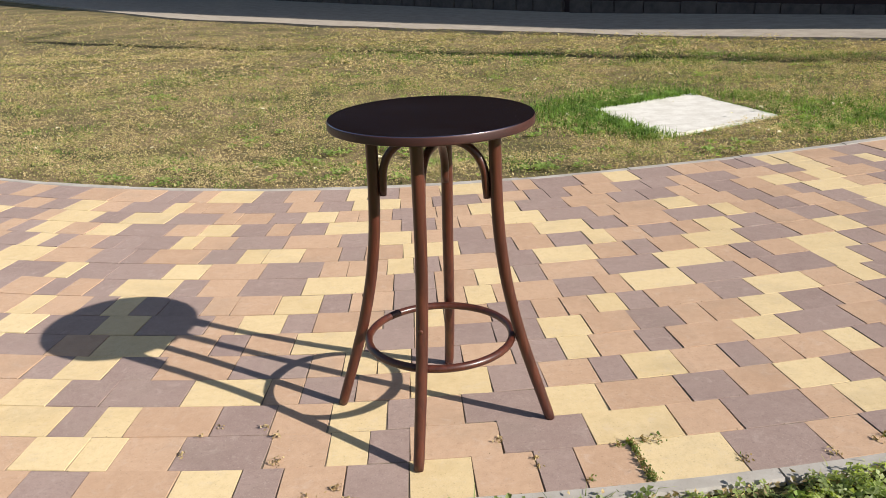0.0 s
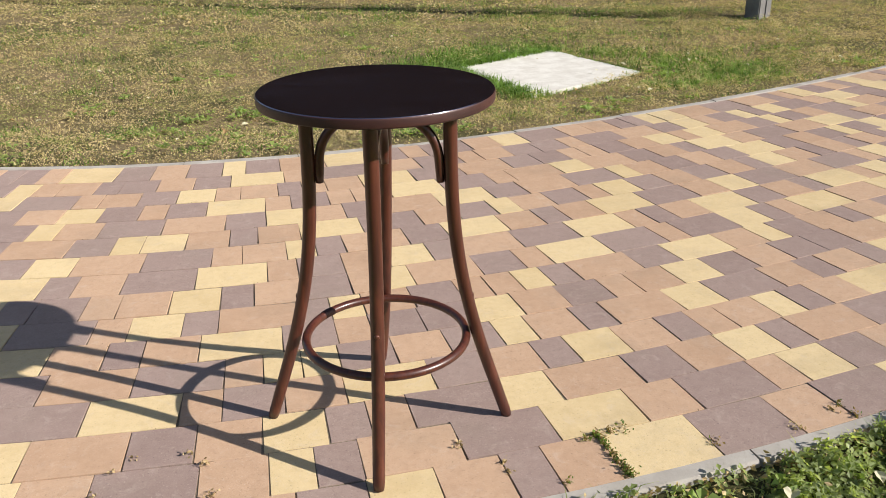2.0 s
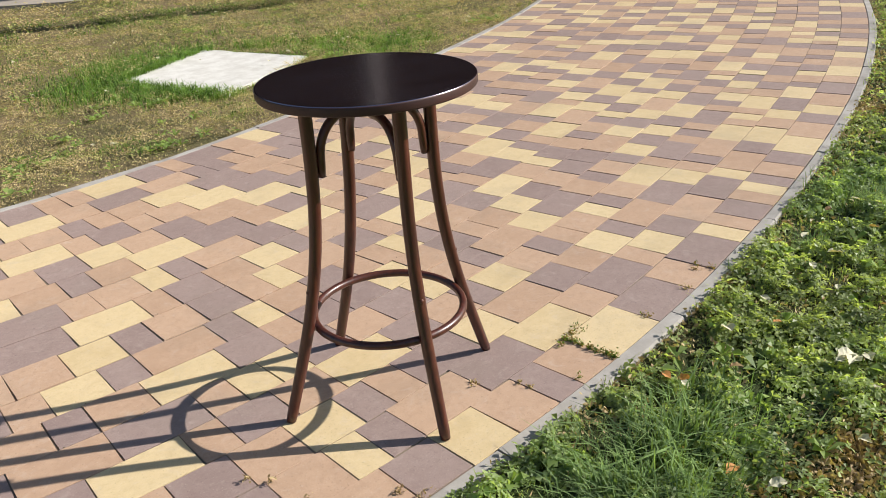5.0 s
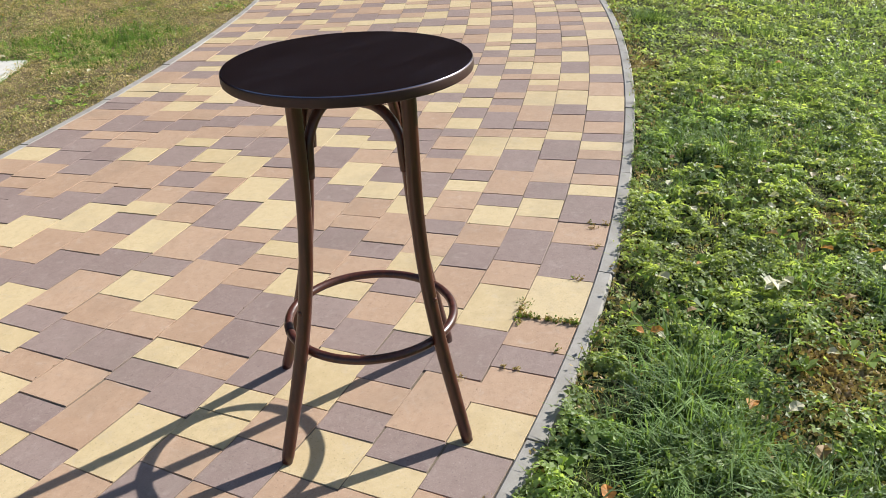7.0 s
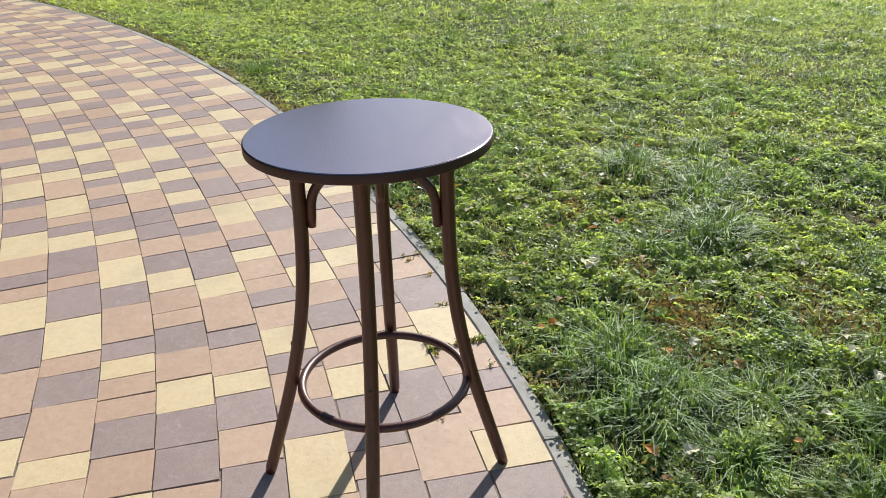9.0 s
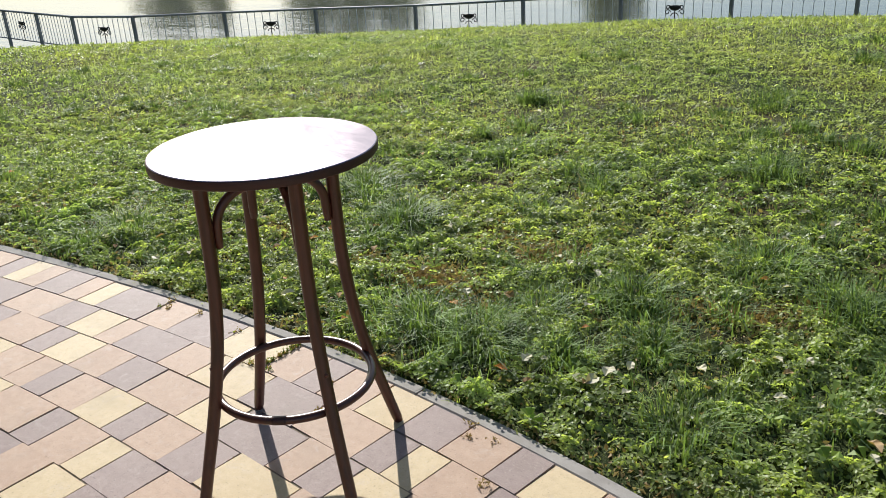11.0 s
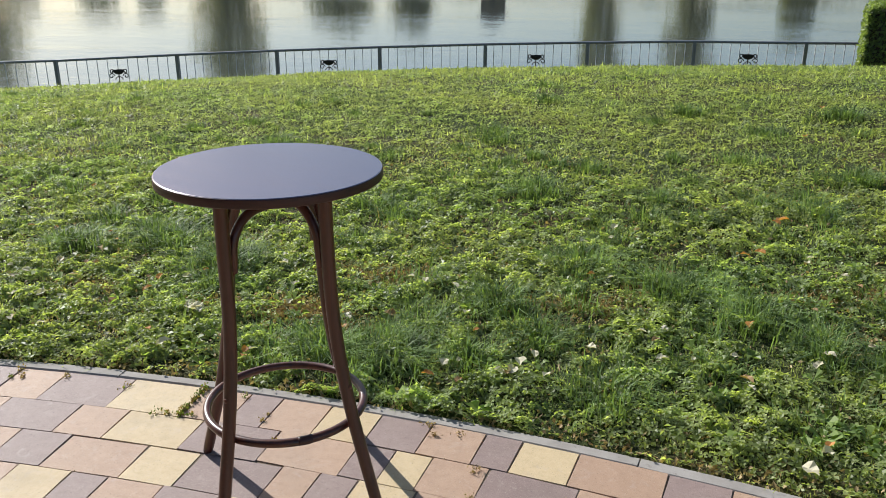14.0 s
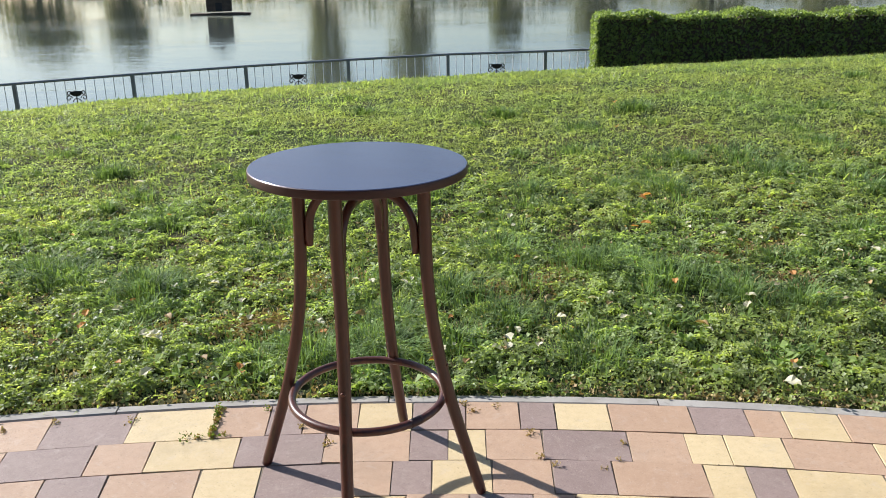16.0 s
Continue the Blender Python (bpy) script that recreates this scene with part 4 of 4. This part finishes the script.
def north_lawn():
    rng = np.random.default_rng(33)
    bands = [(80000, -5.0, 6.0, 5.2, 8.2, 0.034, 0.0056), (90000, -7.0, 9.5, 8.0, 11.5, 0.040, 0.0085), (60000, -10.0, 9.5, 11.3, 17.0, 0.055, 0.014), (60000, -16.0, 2.0, 16.5, 32.0, 0.06, 0.026), (12000, 5.5, 14.0, 5.5, 9.5, 0.045, 0.011)]
    x, y, tall, wide = strewn(bands, rng, 51, 0.05, 0.95, 1)
    tall, wide = tall * rng.uniform(0.4, 1.25, len(x)) * (0.2 + 0.9 * canopy(x, y, 0.11)), wide * rng.uniform(0.6, 1.4, len(x))
    corner, along_u, along_v = np.array([2.13, 8.14]), np.array([1.29, 0.56]), np.array([0.33, -1.30])

    def on_slab(px, py, rim=0.0):
        g = np.linalg.solve(np.stack([along_u, along_v], 1), np.stack([px - corner[0], py - corner[1]]))
        return (g.min(0) > rim) & (g.max(0) < 1 - rim)

    off = on_slab(x, y)
    x, y, tall, wide = x[~off], y[~off], tall[~off], wide[~off]
    v, f = slivers(x, y, 0.7 * tall, 1.2 * wide, rng, 1.2)
    ob = new("dry_grass", mesh_from("dry_grass", v, f, [DRYGRASS]))
    tagged(ob, "short sun-dried yellowish lawn grass", "grass", kind="stuff")

    sets = []
    for band, grain, tall in (((150000, -5.0, 6.0, 5.2, 8.2, 0.016, 0), 0.080, 0.085), ((125000, -7.0, 9.5, 8.0, 11.5, 0.021, 0), 0.10, 0.105),
                              ((70000, -10.0, 9.5, 11.3, 18.0, 0.042, 0), 0.14, 0.11), ((9000, 5.5, 14.0, 5.5, 9.5, 0.034, 0), 0.12, 0.06)):
        x, y, size, _ = strewn([band], rng, 55, -0.15, 0.85, 1)
        keep = ~on_slab(x, y)
        sets.append(cushions(x[keep], y[keep], size[keep], grain, tall, (0.2, 0.6), rng, loose=0.25))
    v = np.concatenate(sets)
    ob = new("lawn_weeds", mesh_from("lawn_weeds", v, np.arange(len(v)).reshape(-1, 4), [DRYGRASS]))
    tagged(ob, "low broad-leaved weeds in the dry lawn", "weeds", kind="stuff")

    clumps = [(rng.uniform(-4.5, 6.0), 5.4 + abs(rng.normal(0, 2.6))) for _ in range(70)]
    spots = [(cx + rng.normal(0, 0.10), cy + rng.normal(0, 0.10)) for cx, cy in clumps for _ in range(rng.integers(2, 8))]
    spots = [p for p in spots if not on_slab(np.array([p[0]]), np.array([p[1]]), -0.06)[0]]
    v = rosettes(spots, rng, PATH_WIDTH + 0.12, 1)
    ob = new("broadleaf_weeds", mesh_from("broadleaf_weeds", v, np.arange(len(v)).reshape(-1, 4), [PLANTAIN]))
    tagged(ob, "green broad-leaved rosettes in the dry lawn", "weeds", kind="stuff")

    # lush green growth round the slab, along the post's shade and in a few clumps
    xs, ys, tall, wide = [], [], [], []
    spots = []
    for t in np.linspace(0, 1, 30):
        for p in (corner + along_v * t, corner + along_u * t):
            spots.append((p[0] - 0.02, p[1], 0.08, 80, 0.12))
        for p in (corner + along_u + along_v * t, corner + along_v + along_u * t):
            spots.append((p[0], p[1], 0.03, 12, 0.045))
    spots += [(cx, cy, 0.16, 90, 0.11) for cx, cy in ((1.95, 8.0), (1.8, 7.8), (2.1, 7.5), (1.85, 8.3), (2.4, 8.6), (2.8, 8.85), (3.3, 9.05), (1.6, 8.1), (2.25, 7.1), (1.9, 7.3), (1.55, 7.8), (3.9, 8.6), (4.1, 8.1))]
    spots += [(cx, cy, 0.13, 60, 0.09) for cx, cy in ((4.6, 7.6), (4.9, 7.9), (5.2, 8.2), (4.4, 7.9), (5.0, 7.4), (4.7, 7.2), (5.6, 8.0))]
    spots += [(rng.uniform(-3, 7), rng.uniform(8.8, 13.5), rng.uniform(0.1, 0.3), 70, 0.085) for _ in range(60)]
    spots += [(6.6 - t * 7.0 + rng.normal(0, 0.3), 10.2 + t * 4.9 + rng.normal(0, 0.3), 0.18, 70, 0.08) for t in np.linspace(0, 1, 30)]
    spots += [(rng.uniform(-5.5, 6.5), rng.uniform(5.55, 12), rng.uniform(0.05, 0.16), 60, 0.05) for _ in range(240)]
    spots += [(cx, cy, 0.10, 150, 0.06) for cx, cy in ((-1.7, 6.9), (-1.1, 8.34), (-0.7, 6.72), (-1.53, 7.08))]
    spots += [(cx, cy, 0.28, 300, 0.09) for cx, cy in ((3.96, 11.67), (5.29, 11.31), (2.46, 12.09), (0.94, 13.47), (-0.23, 13.71), (5.95, 10.7), (3.57, 9.4), (2.77, 9.17), (2.25, 8.87))]
    spots += [(cx, cy, 0.17, 330, 0.13) for cx, cy in ((2.0, 8.0), (1.95, 7.7), (2.15, 7.33), (1.85, 8.3), (2.3, 8.6), (2.7, 8.9))]
    spots += [(cx, cy, 0.19, 480, 0.085) for cx, cy in ((4.09, 7.67), (4.18, 7.22), (4.63, 7.31), (4.33, 6.67), (3.71, 6.68), (4.68, 7.88), (3.9, 8.36), (4.4, 7.0))]
    for cx, cy, r, n, h in spots:
        px, py = cx + rng.normal(0, r, n), cy + rng.normal(0, r, n)
        ok = ~on_slab(px, py, 0.06) & (across(px, py) > PATH_WIDTH + 0.1)
        xs.append(px[ok]), ys.append(py[ok])
        tall.append(h * rng.uniform(0.4, 1.2, ok.sum())), wide.append(rng.uniform(0.005, 0.009, ok.sum()))
    v, f = blades(np.concatenate(xs), np.concatenate(ys), np.concatenate(tall), np.concatenate(wide), rng, 0.85)
    ob = new("green_tufts", mesh_from("green_tufts", v, f, [SLABGRASS]))
    tagged(ob, "lush green grass growing round the concrete slab", "grass", kind="stuff")


north_lawn()


def straw():
    """Dead blades and crumbled leaves lying on both lawns."""
    rng = np.random.default_rng(44)
    sets = []
    for side, bands in ((1, [(13000, -5.0, 6.0, 5.2, 8.2, 0.017, 0), (10000, -7.0, 9.5, 8.0, 12.5, 0.021, 0)]), (-1, [(9000, -3.0, 4.2, 0.4, 2.6, 0.020, 0), (6000, -5.0, 6.0, -2.0, 0.6, 0.026, 0)])):
        for band in bands:
            x, y, size, _ = strewn([band], rng, 77, 0.1, 1.0, side)
            bare = np.hypot(x - 2.94, y - 7.77) > 1.0
            x, y = x[bare], y[bare]
            place = np.stack([x, y, land(x, y) + rng.uniform(0.006, 0.034, len(x))], 1)
            sets.append(leaves(len(x), place, band[5], rng)[0])
    # a strip of dry litter just outside the south kerb
    s_at, d_at = rng.uniform(-3.5, 7, 3000), -0.064 - np.abs(rng.normal(0, 0.07, 3000))
    spots = np.array([along(s, d)[:2] for s, d in zip(s_at, d_at)])
    place = np.column_stack([spots, land(spots[:, 0], spots[:, 1]) + rng.uniform(-0.002, 0.022, 3000)])
    sets.append(leaves(3000, place, 0.021, rng)[0])
    for bx, by in BARE:
        place = np.stack([bx + rng.normal(0, 0.10, 420), by + rng.normal(0, 0.07, 420), np.zeros(420)], 1)
        place[:, 2] = land(place[:, 0], place[:, 1]) + rng.uniform(0.0, 0.02, 420)
        sets.append(leaves(420, place, 0.020, rng)[0])
    v = np.concatenate(sets)
    ob = new("straw", mesh_from("straw", v, np.arange(len(v)).reshape(-1, 4), [STRAW]))
    tagged(ob, "dead straw and leaf crumbs scattered on the lawn", "straw", kind="stuff")


straw()

# ---- fallen leaves and weeds ----


def leaf_mesh(name, material, seed):
    """One dry leaf: lobed outline, folded along its rib, curled at the edge."""
    rng = random.Random(seed)
    bm = bmesh.new()
    rib = [bm.verts.new((0.06 * t - 0.03, 0, 0.004 * math.sin(3 * t))) for t in np.linspace(0, 1, 6)]
    for side in (-1, 1):
        rim = [rib[0]]
        for i in range(1, 5):
            w = 0.021 * math.sin(math.pi * (i / 5) ** 0.8) * rng.uniform(0.75, 1.2)
            rim.append(bm.verts.new((rib[i].co.x + rng.uniform(-0.004, 0.004), side * w, rib[i].co.z + rng.uniform(0.004, 0.014))))
        rim.append(rib[-1])
        for i in range(5):
            corner = [rib[i], rib[i + 1], rim[i + 1], rim[i]]
            seen = []
            for v in corner:
                if v not in seen:
                    seen.append(v)
            bm.faces.new(seen if side > 0 else seen[::-1])
    bmesh.ops.recalc_face_normals(bm, faces=bm.faces)
    me = bpy.data.meshes.new(name)
    bm.to_mesh(me)
    bm.free()
    me.materials.append(material)
    return me


def fallen_leaves():
    rng = random.Random(8)
    kinds = [(leaf_mesh("pale_leaf", PALE_LEAF, k), "pale dry fallen leaf lying in the lawn") for k in range(3)]
    kinds += [(leaf_mesh("tan_leaf", TAN_LEAF, k + 5), "tan dry fallen leaf lying in the lawn") for k in range(2)]
    kinds += [(leaf_mesh("orange_leaf", ORANGE_LEAF, k + 9), "orange fallen leaf lying in the lawn") for k in range(2)]

    def drop(x, y, kind, size, z=None):
        me, label = kinds[kind]
        ob = new("fallen_leaf", me)
        low = (0.0 if 0 < float(across(x, y)) < PATH_WIDTH else float(land(x, y)) + 0.05) if z is None else z
        ob.matrix_world = pose(x, y, low + 0.004, rng.uniform(-18, 18), rng.uniform(-16, 16), rng.uniform(0, 360)) @ Matrix.Diagonal((size, size, size, 1))
        tagged(ob, label, "leaf", "fallen leaves")

    known = [(1.14, 1.86, 0, 1.5), (2.59, 1.73, 0, 1.2), (2.00, 1.52, 0, 1.2), (1.21, 1.48, 0, 1.7), (1.26, 1.45, 1, 1.4), (0.77, 1.885, 5, 0.9),
             (0.51, 1.42, 1, 1.2), (0.336, 1.354, 3, 1.3), (2.155, -0.19, 5, 1.0), (3.19, -0.47, 5, 1.0), (-1.276, 0.215, 6, 1.5), (-1.20, 0.25, 5, 1.2),
             (-1.843, -2.72, 6, 1.5), (-0.274, 1.728, 0, 1.5), (-1.283, 2.13, 1, 1.6), (2.27, 1.05, 0, 1.2), (-0.03, 6.25, 3, 1.6), (2.0, 1.95, 0, 1.2),
             (-1.44, -0.35, 6, 1.7), (-1.40, -0.30, 5, 1.3), (-2.15, -4.05, 6, 1.8), (1.65, -0.56, 5, 1.2), (-1.13, 1.59, 3, 1.5), (-1.36, 1.97, 6, 1.0), (1.57, 1.32, 5, 1.2), (0.79, 1.83, 5, 1.0), (1.61, 1.15, 6, 1.2),
             (1.09, 0.83, 0, 1.5), (1.22, 1.51, 1, 1.7), (-0.29, 1.65, 2, 1.5), (-1.35, 2.01, 0, 1.4), (-2.28, 0.87, 1, 1.5), (2.14, -1.56, 0, 1.8), (-2.53, -0.69, 2, 1.8), (0.9, 1.1, 1, 1.2), (1.14, 0.71, 2, 1.1), (0.14, 0.98, 0, 1.2), (-1.49, 0.34, 1, 1.2)]
    for x, y, kind, size in known:
        drop(x, y, kind, 0.72 * size)
    for _ in range(150):
        x = rng.uniform(-2.6, 4.5)
        w = 0.1 + abs(rng.gauss(0.2, 0.9))
        y = EDGE_Y + 0.05 * max(0, x - 0.6) ** 1.6 - 0.1 - w
        if float(across(x, y)) < -0.1:
            drop(x, y, rng.choice((0, 0, 1, 1, 2, 2, 3, 4, 5)), rng.uniform(0.5, 0.95))
    for _ in range(130):
        x = rng.uniform(-4, 6)
        drop(x, 5.6 + rng.uniform(0.1, 5) + 0.04 * (x - 1) ** 2, rng.choice((0, 1, 2, 3)), rng.uniform(0.4, 0.9))


fallen_leaves()


def weeds():
    """Small plants and moss in the joints near the south kerb."""
    rng = np.random.default_rng(71)
    green, dry = [], []
    spots = [(0.808, 2.286, 0.007, 70, 0), (0.816, 2.10, 0.010, 90, 0), (0.812, 2.25, 0.006, 50, 0), (0.811, 2.19, 0.006, 60, 0), (0.770, 2.279, 0.007, 30, 0), (0.850, 2.290, 0.008, 30, 0), (0.812, 2.268, 0.006, 40, 0), (0.811, 2.224, 0.006, 40, 0), (0.812, 2.165, 0.008, 50, 0), (0.814, 2.13, 0.009, 60, 0),
             (0.895, 2.296, 0.014, 30, 0), (1.115, 2.155, 0.010, 24, 0), (1.581, 2.213, 0.006, 20, 0), (1.590, 2.15, 0.008, 24, 0), (0.641, 2.116, 0.007, 22, 0),
             (0.410, 2.36, 0.018, 40, 1), (0.507, 2.248, 0.008, 26, 1), (0.509, 2.206, 0.010, 26, 1), (-0.475, 2.575, 0.010, 18, 1), (-0.328, 2.545, 0.010, 26, 1), (-0.287, 2.487, 0.014, 30, 1),
             (-0.275, 2.345, 0.018, 44, 1), (-0.576, 2.428, 0.013, 30, 1), (-0.533, 2.524, 0.012, 18, 1), (-0.09, 2.18, 0.016, 44, 1), (-0.06, 2.125, 0.020, 40, 1), (-0.176, 2.152, 0.02, 24, 1),
             (1.383, 2.145, 0.020, 36, 1), (1.545, 2.19, 0.014, 30, 1)]
    for x, y, r, n, kind in spots:
        n, r = (int(0.6 * n), 0.6 * r) if kind else (n, r)
        place = np.stack([x + rng.normal(0, r, n), y + rng.normal(0, r, n), np.abs(rng.normal(0.004, 0.007, n))], 1)
        (dry if kind else green).append(place)
    for name, sets, material, size, label in (("joint_weeds", green, JOINT, 0.010, "green weeds in the paving joints"), ("dry_weeds", dry, STRAW, 0.011, "dry grass wisps in the paving joints")):
        place = np.concatenate(sets)
        verts, faces = leaves(len(place), place, size, rng, 0.8)
        tagged(new(name, mesh_from(name, verts, faces, [material])), label, "weeds", kind="stuff")


weeds()

# ---- paving ----
# Each string is one course: colour (yellow, brown, dark) and length (short, middle, long) of every stone from west to east.
COURSES = [
    "yMbSdMbLyMdSbMdMyMbMdSbMyLdLbMdLySbSdMbSySdSbMdM",
    "ySbMdLbMySdSbLdLyLbMdLbSyMdMbLdLySbLdM",
    "ySbLdMbMyMdSbSdLyMbLdMbMyMdSbLdLyMbSdSbL",
    "dLyLbSdMbMyLdMbMdSyMbMdSbSbMySdS",
    "bLdLbSySySdMbMdMySbMdSbLyMdLbM",
    "yLbMdSbMyLdMbSdMdMyMbMdMbSbMyMdMbMdMdM",
    "yMdLbSyMdSbLdSySbMdMbSbSySdSbLdMyLbM",
    "dSdMbSbMyMdSbMdMbSySbLdMbSyLdLbSdL",
    "yLdSbMdLyLbSdMbMyMdSbLdLyLbSdSbMyL",
    "dLyMbLdLbSbMySdSbLdMyLbMdSbMyLdLbM",
    "dSbLdMySyMbMdSbMyLdLbMdMySbMdMbSyMdMbM",
    "dSdMySbMdLbLdMyMbMdMbLyLdMbLdLySbM",
    "dLbMyMdMbSdMyLbSdMbSbMyLdLbSbLyMbL",
    "yLdLbSbMdMyMbSbMdSbSbMyLdLbLdMdMbSbSdM",
    "dLySbSbMdSdMbMdMyLbMdLbLdSdSbSbMdMdMbSdLbL",
    "bLdSdSbSyLdMbMdMySdMbSbSyLdMbSdLbMyMdLbMbMdSdSySyMbLdL",
]
FIRST = [-1.997, -1.542, -1.543, -1.551, -1.409, -1.704, -1.758, -1.645, -1.795, -1.881, -1.859, -1.961, -2.007, -2.05, -2.12, -2.245]
LONG = {"S": 0.127, "M": 0.190, "L": 0.285}


def course_edge(k):
    if k <= 7:
        return 0.1865 * k
    return 1.3055 + 0.2045 * (k - 7) if k < 16 else PATH_WIDTH


def stone(length, width):
    """Corners and faces of one paving stone with a chamfered top, its top at height 0."""
    a, b, c = length / 2 - 0.0011, width / 2 - 0.0011, 0.0005
    verts = []
    for u, v, z in ((a, b, -0.045), (a, b, -c), (a - c, b - c, 0.0)):
        verts += [(-u, -v, z), (u, -v, z), (u, v, z), (-u, v, z)]
    faces = [(8, 9, 10, 11)]
    for k in (0, 4):
        for i in range(4):
            j = (i + 1) % 4
            faces.append((k + i, k + j, k + 4 + j, k + 4 + i))
    return np.array(verts, float), np.array(faces)


def paving():
    path = thing("paving", "curved path of yellow, peach and plum concrete pavers", "paving", kind="structure")
    bm = bmesh.new()
    steps = 90
    rows = []
    for i in range(steps + 1):
        s = -11.2 + 35 * i / steps
        rows.append([bm.verts.new((*along(s, d)[:2], -0.0042)) for d in (0.0, 0.8, 1.6, 2.4, PATH_WIDTH)])
    for a, b in zip(rows, rows[1:]):
        for k in range(4):
            bm.faces.new((a[k], b[k], b[k + 1], a[k + 1]))
    part("joint_sand", bm, SAND, path, "dark sand in the joints")

    rng = random.Random(17)
    shared = {}
    rest = {"verts": [], "faces": [], "index": []}
    count = 0
    crumbs = []

    def lay(k, mid, code, colour, single):
        nonlocal count
        # the courses swing a little north of the kerb's curve beside the table
        sway = 0.025 * float(smooth(mid, -1.0, 0.3))
        low, high = course_edge(k) + sway * (k > 0), course_edge(k + 1) + sway * (k < 15)
        d, width, length = (low + high) / 2, high - low, LONG[code]
        x, y, a = along(arc_to_s(mid, d), d)
        m = pose(x, y, rng.uniform(-0.0022, 0.0012), rng.gauss(0, 0.17), rng.gauss(0, 0.17), math.degrees(a) + rng.gauss(0, 0.35))
        m = m @ Matrix.Diagonal((1 - rng.uniform(0, 0.0045) / length, 1 - rng.uniform(0, 0.0038) / width, 1, 1))
        if single:
            key = (code, round(width, 2), colour)
            if key not in shared:
                verts, faces = stone(length, width)
                shared[key] = mesh_from("paver", verts, faces, [PAVER[colour]])
            ob = new("paver", shared[key])
            ob.parent = path
            ob.matrix_world = m
            for _ in range(rng.choice((0, 1, 3, 7))):
                side, u = rng.choice((-1, 1)), rng.uniform(-0.5, 0.5)
                at = (u * length, side * width / 2, 0) if rng.random() < 0.5 else (side * length / 2, u * width, 0)
                crumbs.append(tuple(m @ Vector(at) + Vector((rng.gauss(0, 0.0012), rng.gauss(0, 0.0012), rng.uniform(-0.0015, 0.003)))))
        else:
            verts, faces = stone(length, width)
            verts = verts @ np.array(m.to_3x3()).T + np.array(m.translation)
            rest["faces"].append(faces + 12 * count)
            rest["verts"].append(verts)
            rest["index"].append(np.full(len(faces), "ybd".index(colour)))
            count += 1

    for k in range(16):
        pieces = [(COURSES[k][i], COURSES[k][i + 1]) for i in range(0, len(COURSES[k]), 2)]
        at = FIRST[k]
        for colour, code in pieces:
            lay(k, at + LONG[code] / 2, code, colour, k < 14 and -1.9 < at < 1.9)
            at += LONG[code]
        d = (course_edge(k) + course_edge(k + 1)) / 2
        end, begin = JOIN * (1 - BEND * d) + 22.4 * (1 - WIDER * d), -11.0 * (1 - BEND * d)
        last = pieces[-1][0]
        for start, sign, stop in ((at, 1, end), (FIRST[k], -1, begin)):
            place = start
            while (place < stop) if sign > 0 else (place > stop):
                colour = rng.choice([c for c in "yybbbddd" if c != last])
                code = rng.choice("SSMMMLL")
                lay(k, place + sign * LONG[code] / 2, code, colour, False)
                place += sign * LONG[code]
                last = colour
    me = mesh_from("far_pavers", np.concatenate(rest["verts"]), np.concatenate(rest["faces"]), [PAVER[c] for c in "ybd"], np.concatenate(rest["index"]))
    ob = new("far_pavers", me)
    ob.parent = path
    tagged(ob, kind="stuff")
    spread = np.random.default_rng(18)
    verts, faces = leaves(len(crumbs), np.array(crumbs), 0.0055, spread)
    tagged(new("joint_crumbs", mesh_from("joint_crumbs", verts, faces, [CRUMB])), "brown crumbs of soil and straw caught in the paving joints", "crumbs", kind="stuff")


paving()
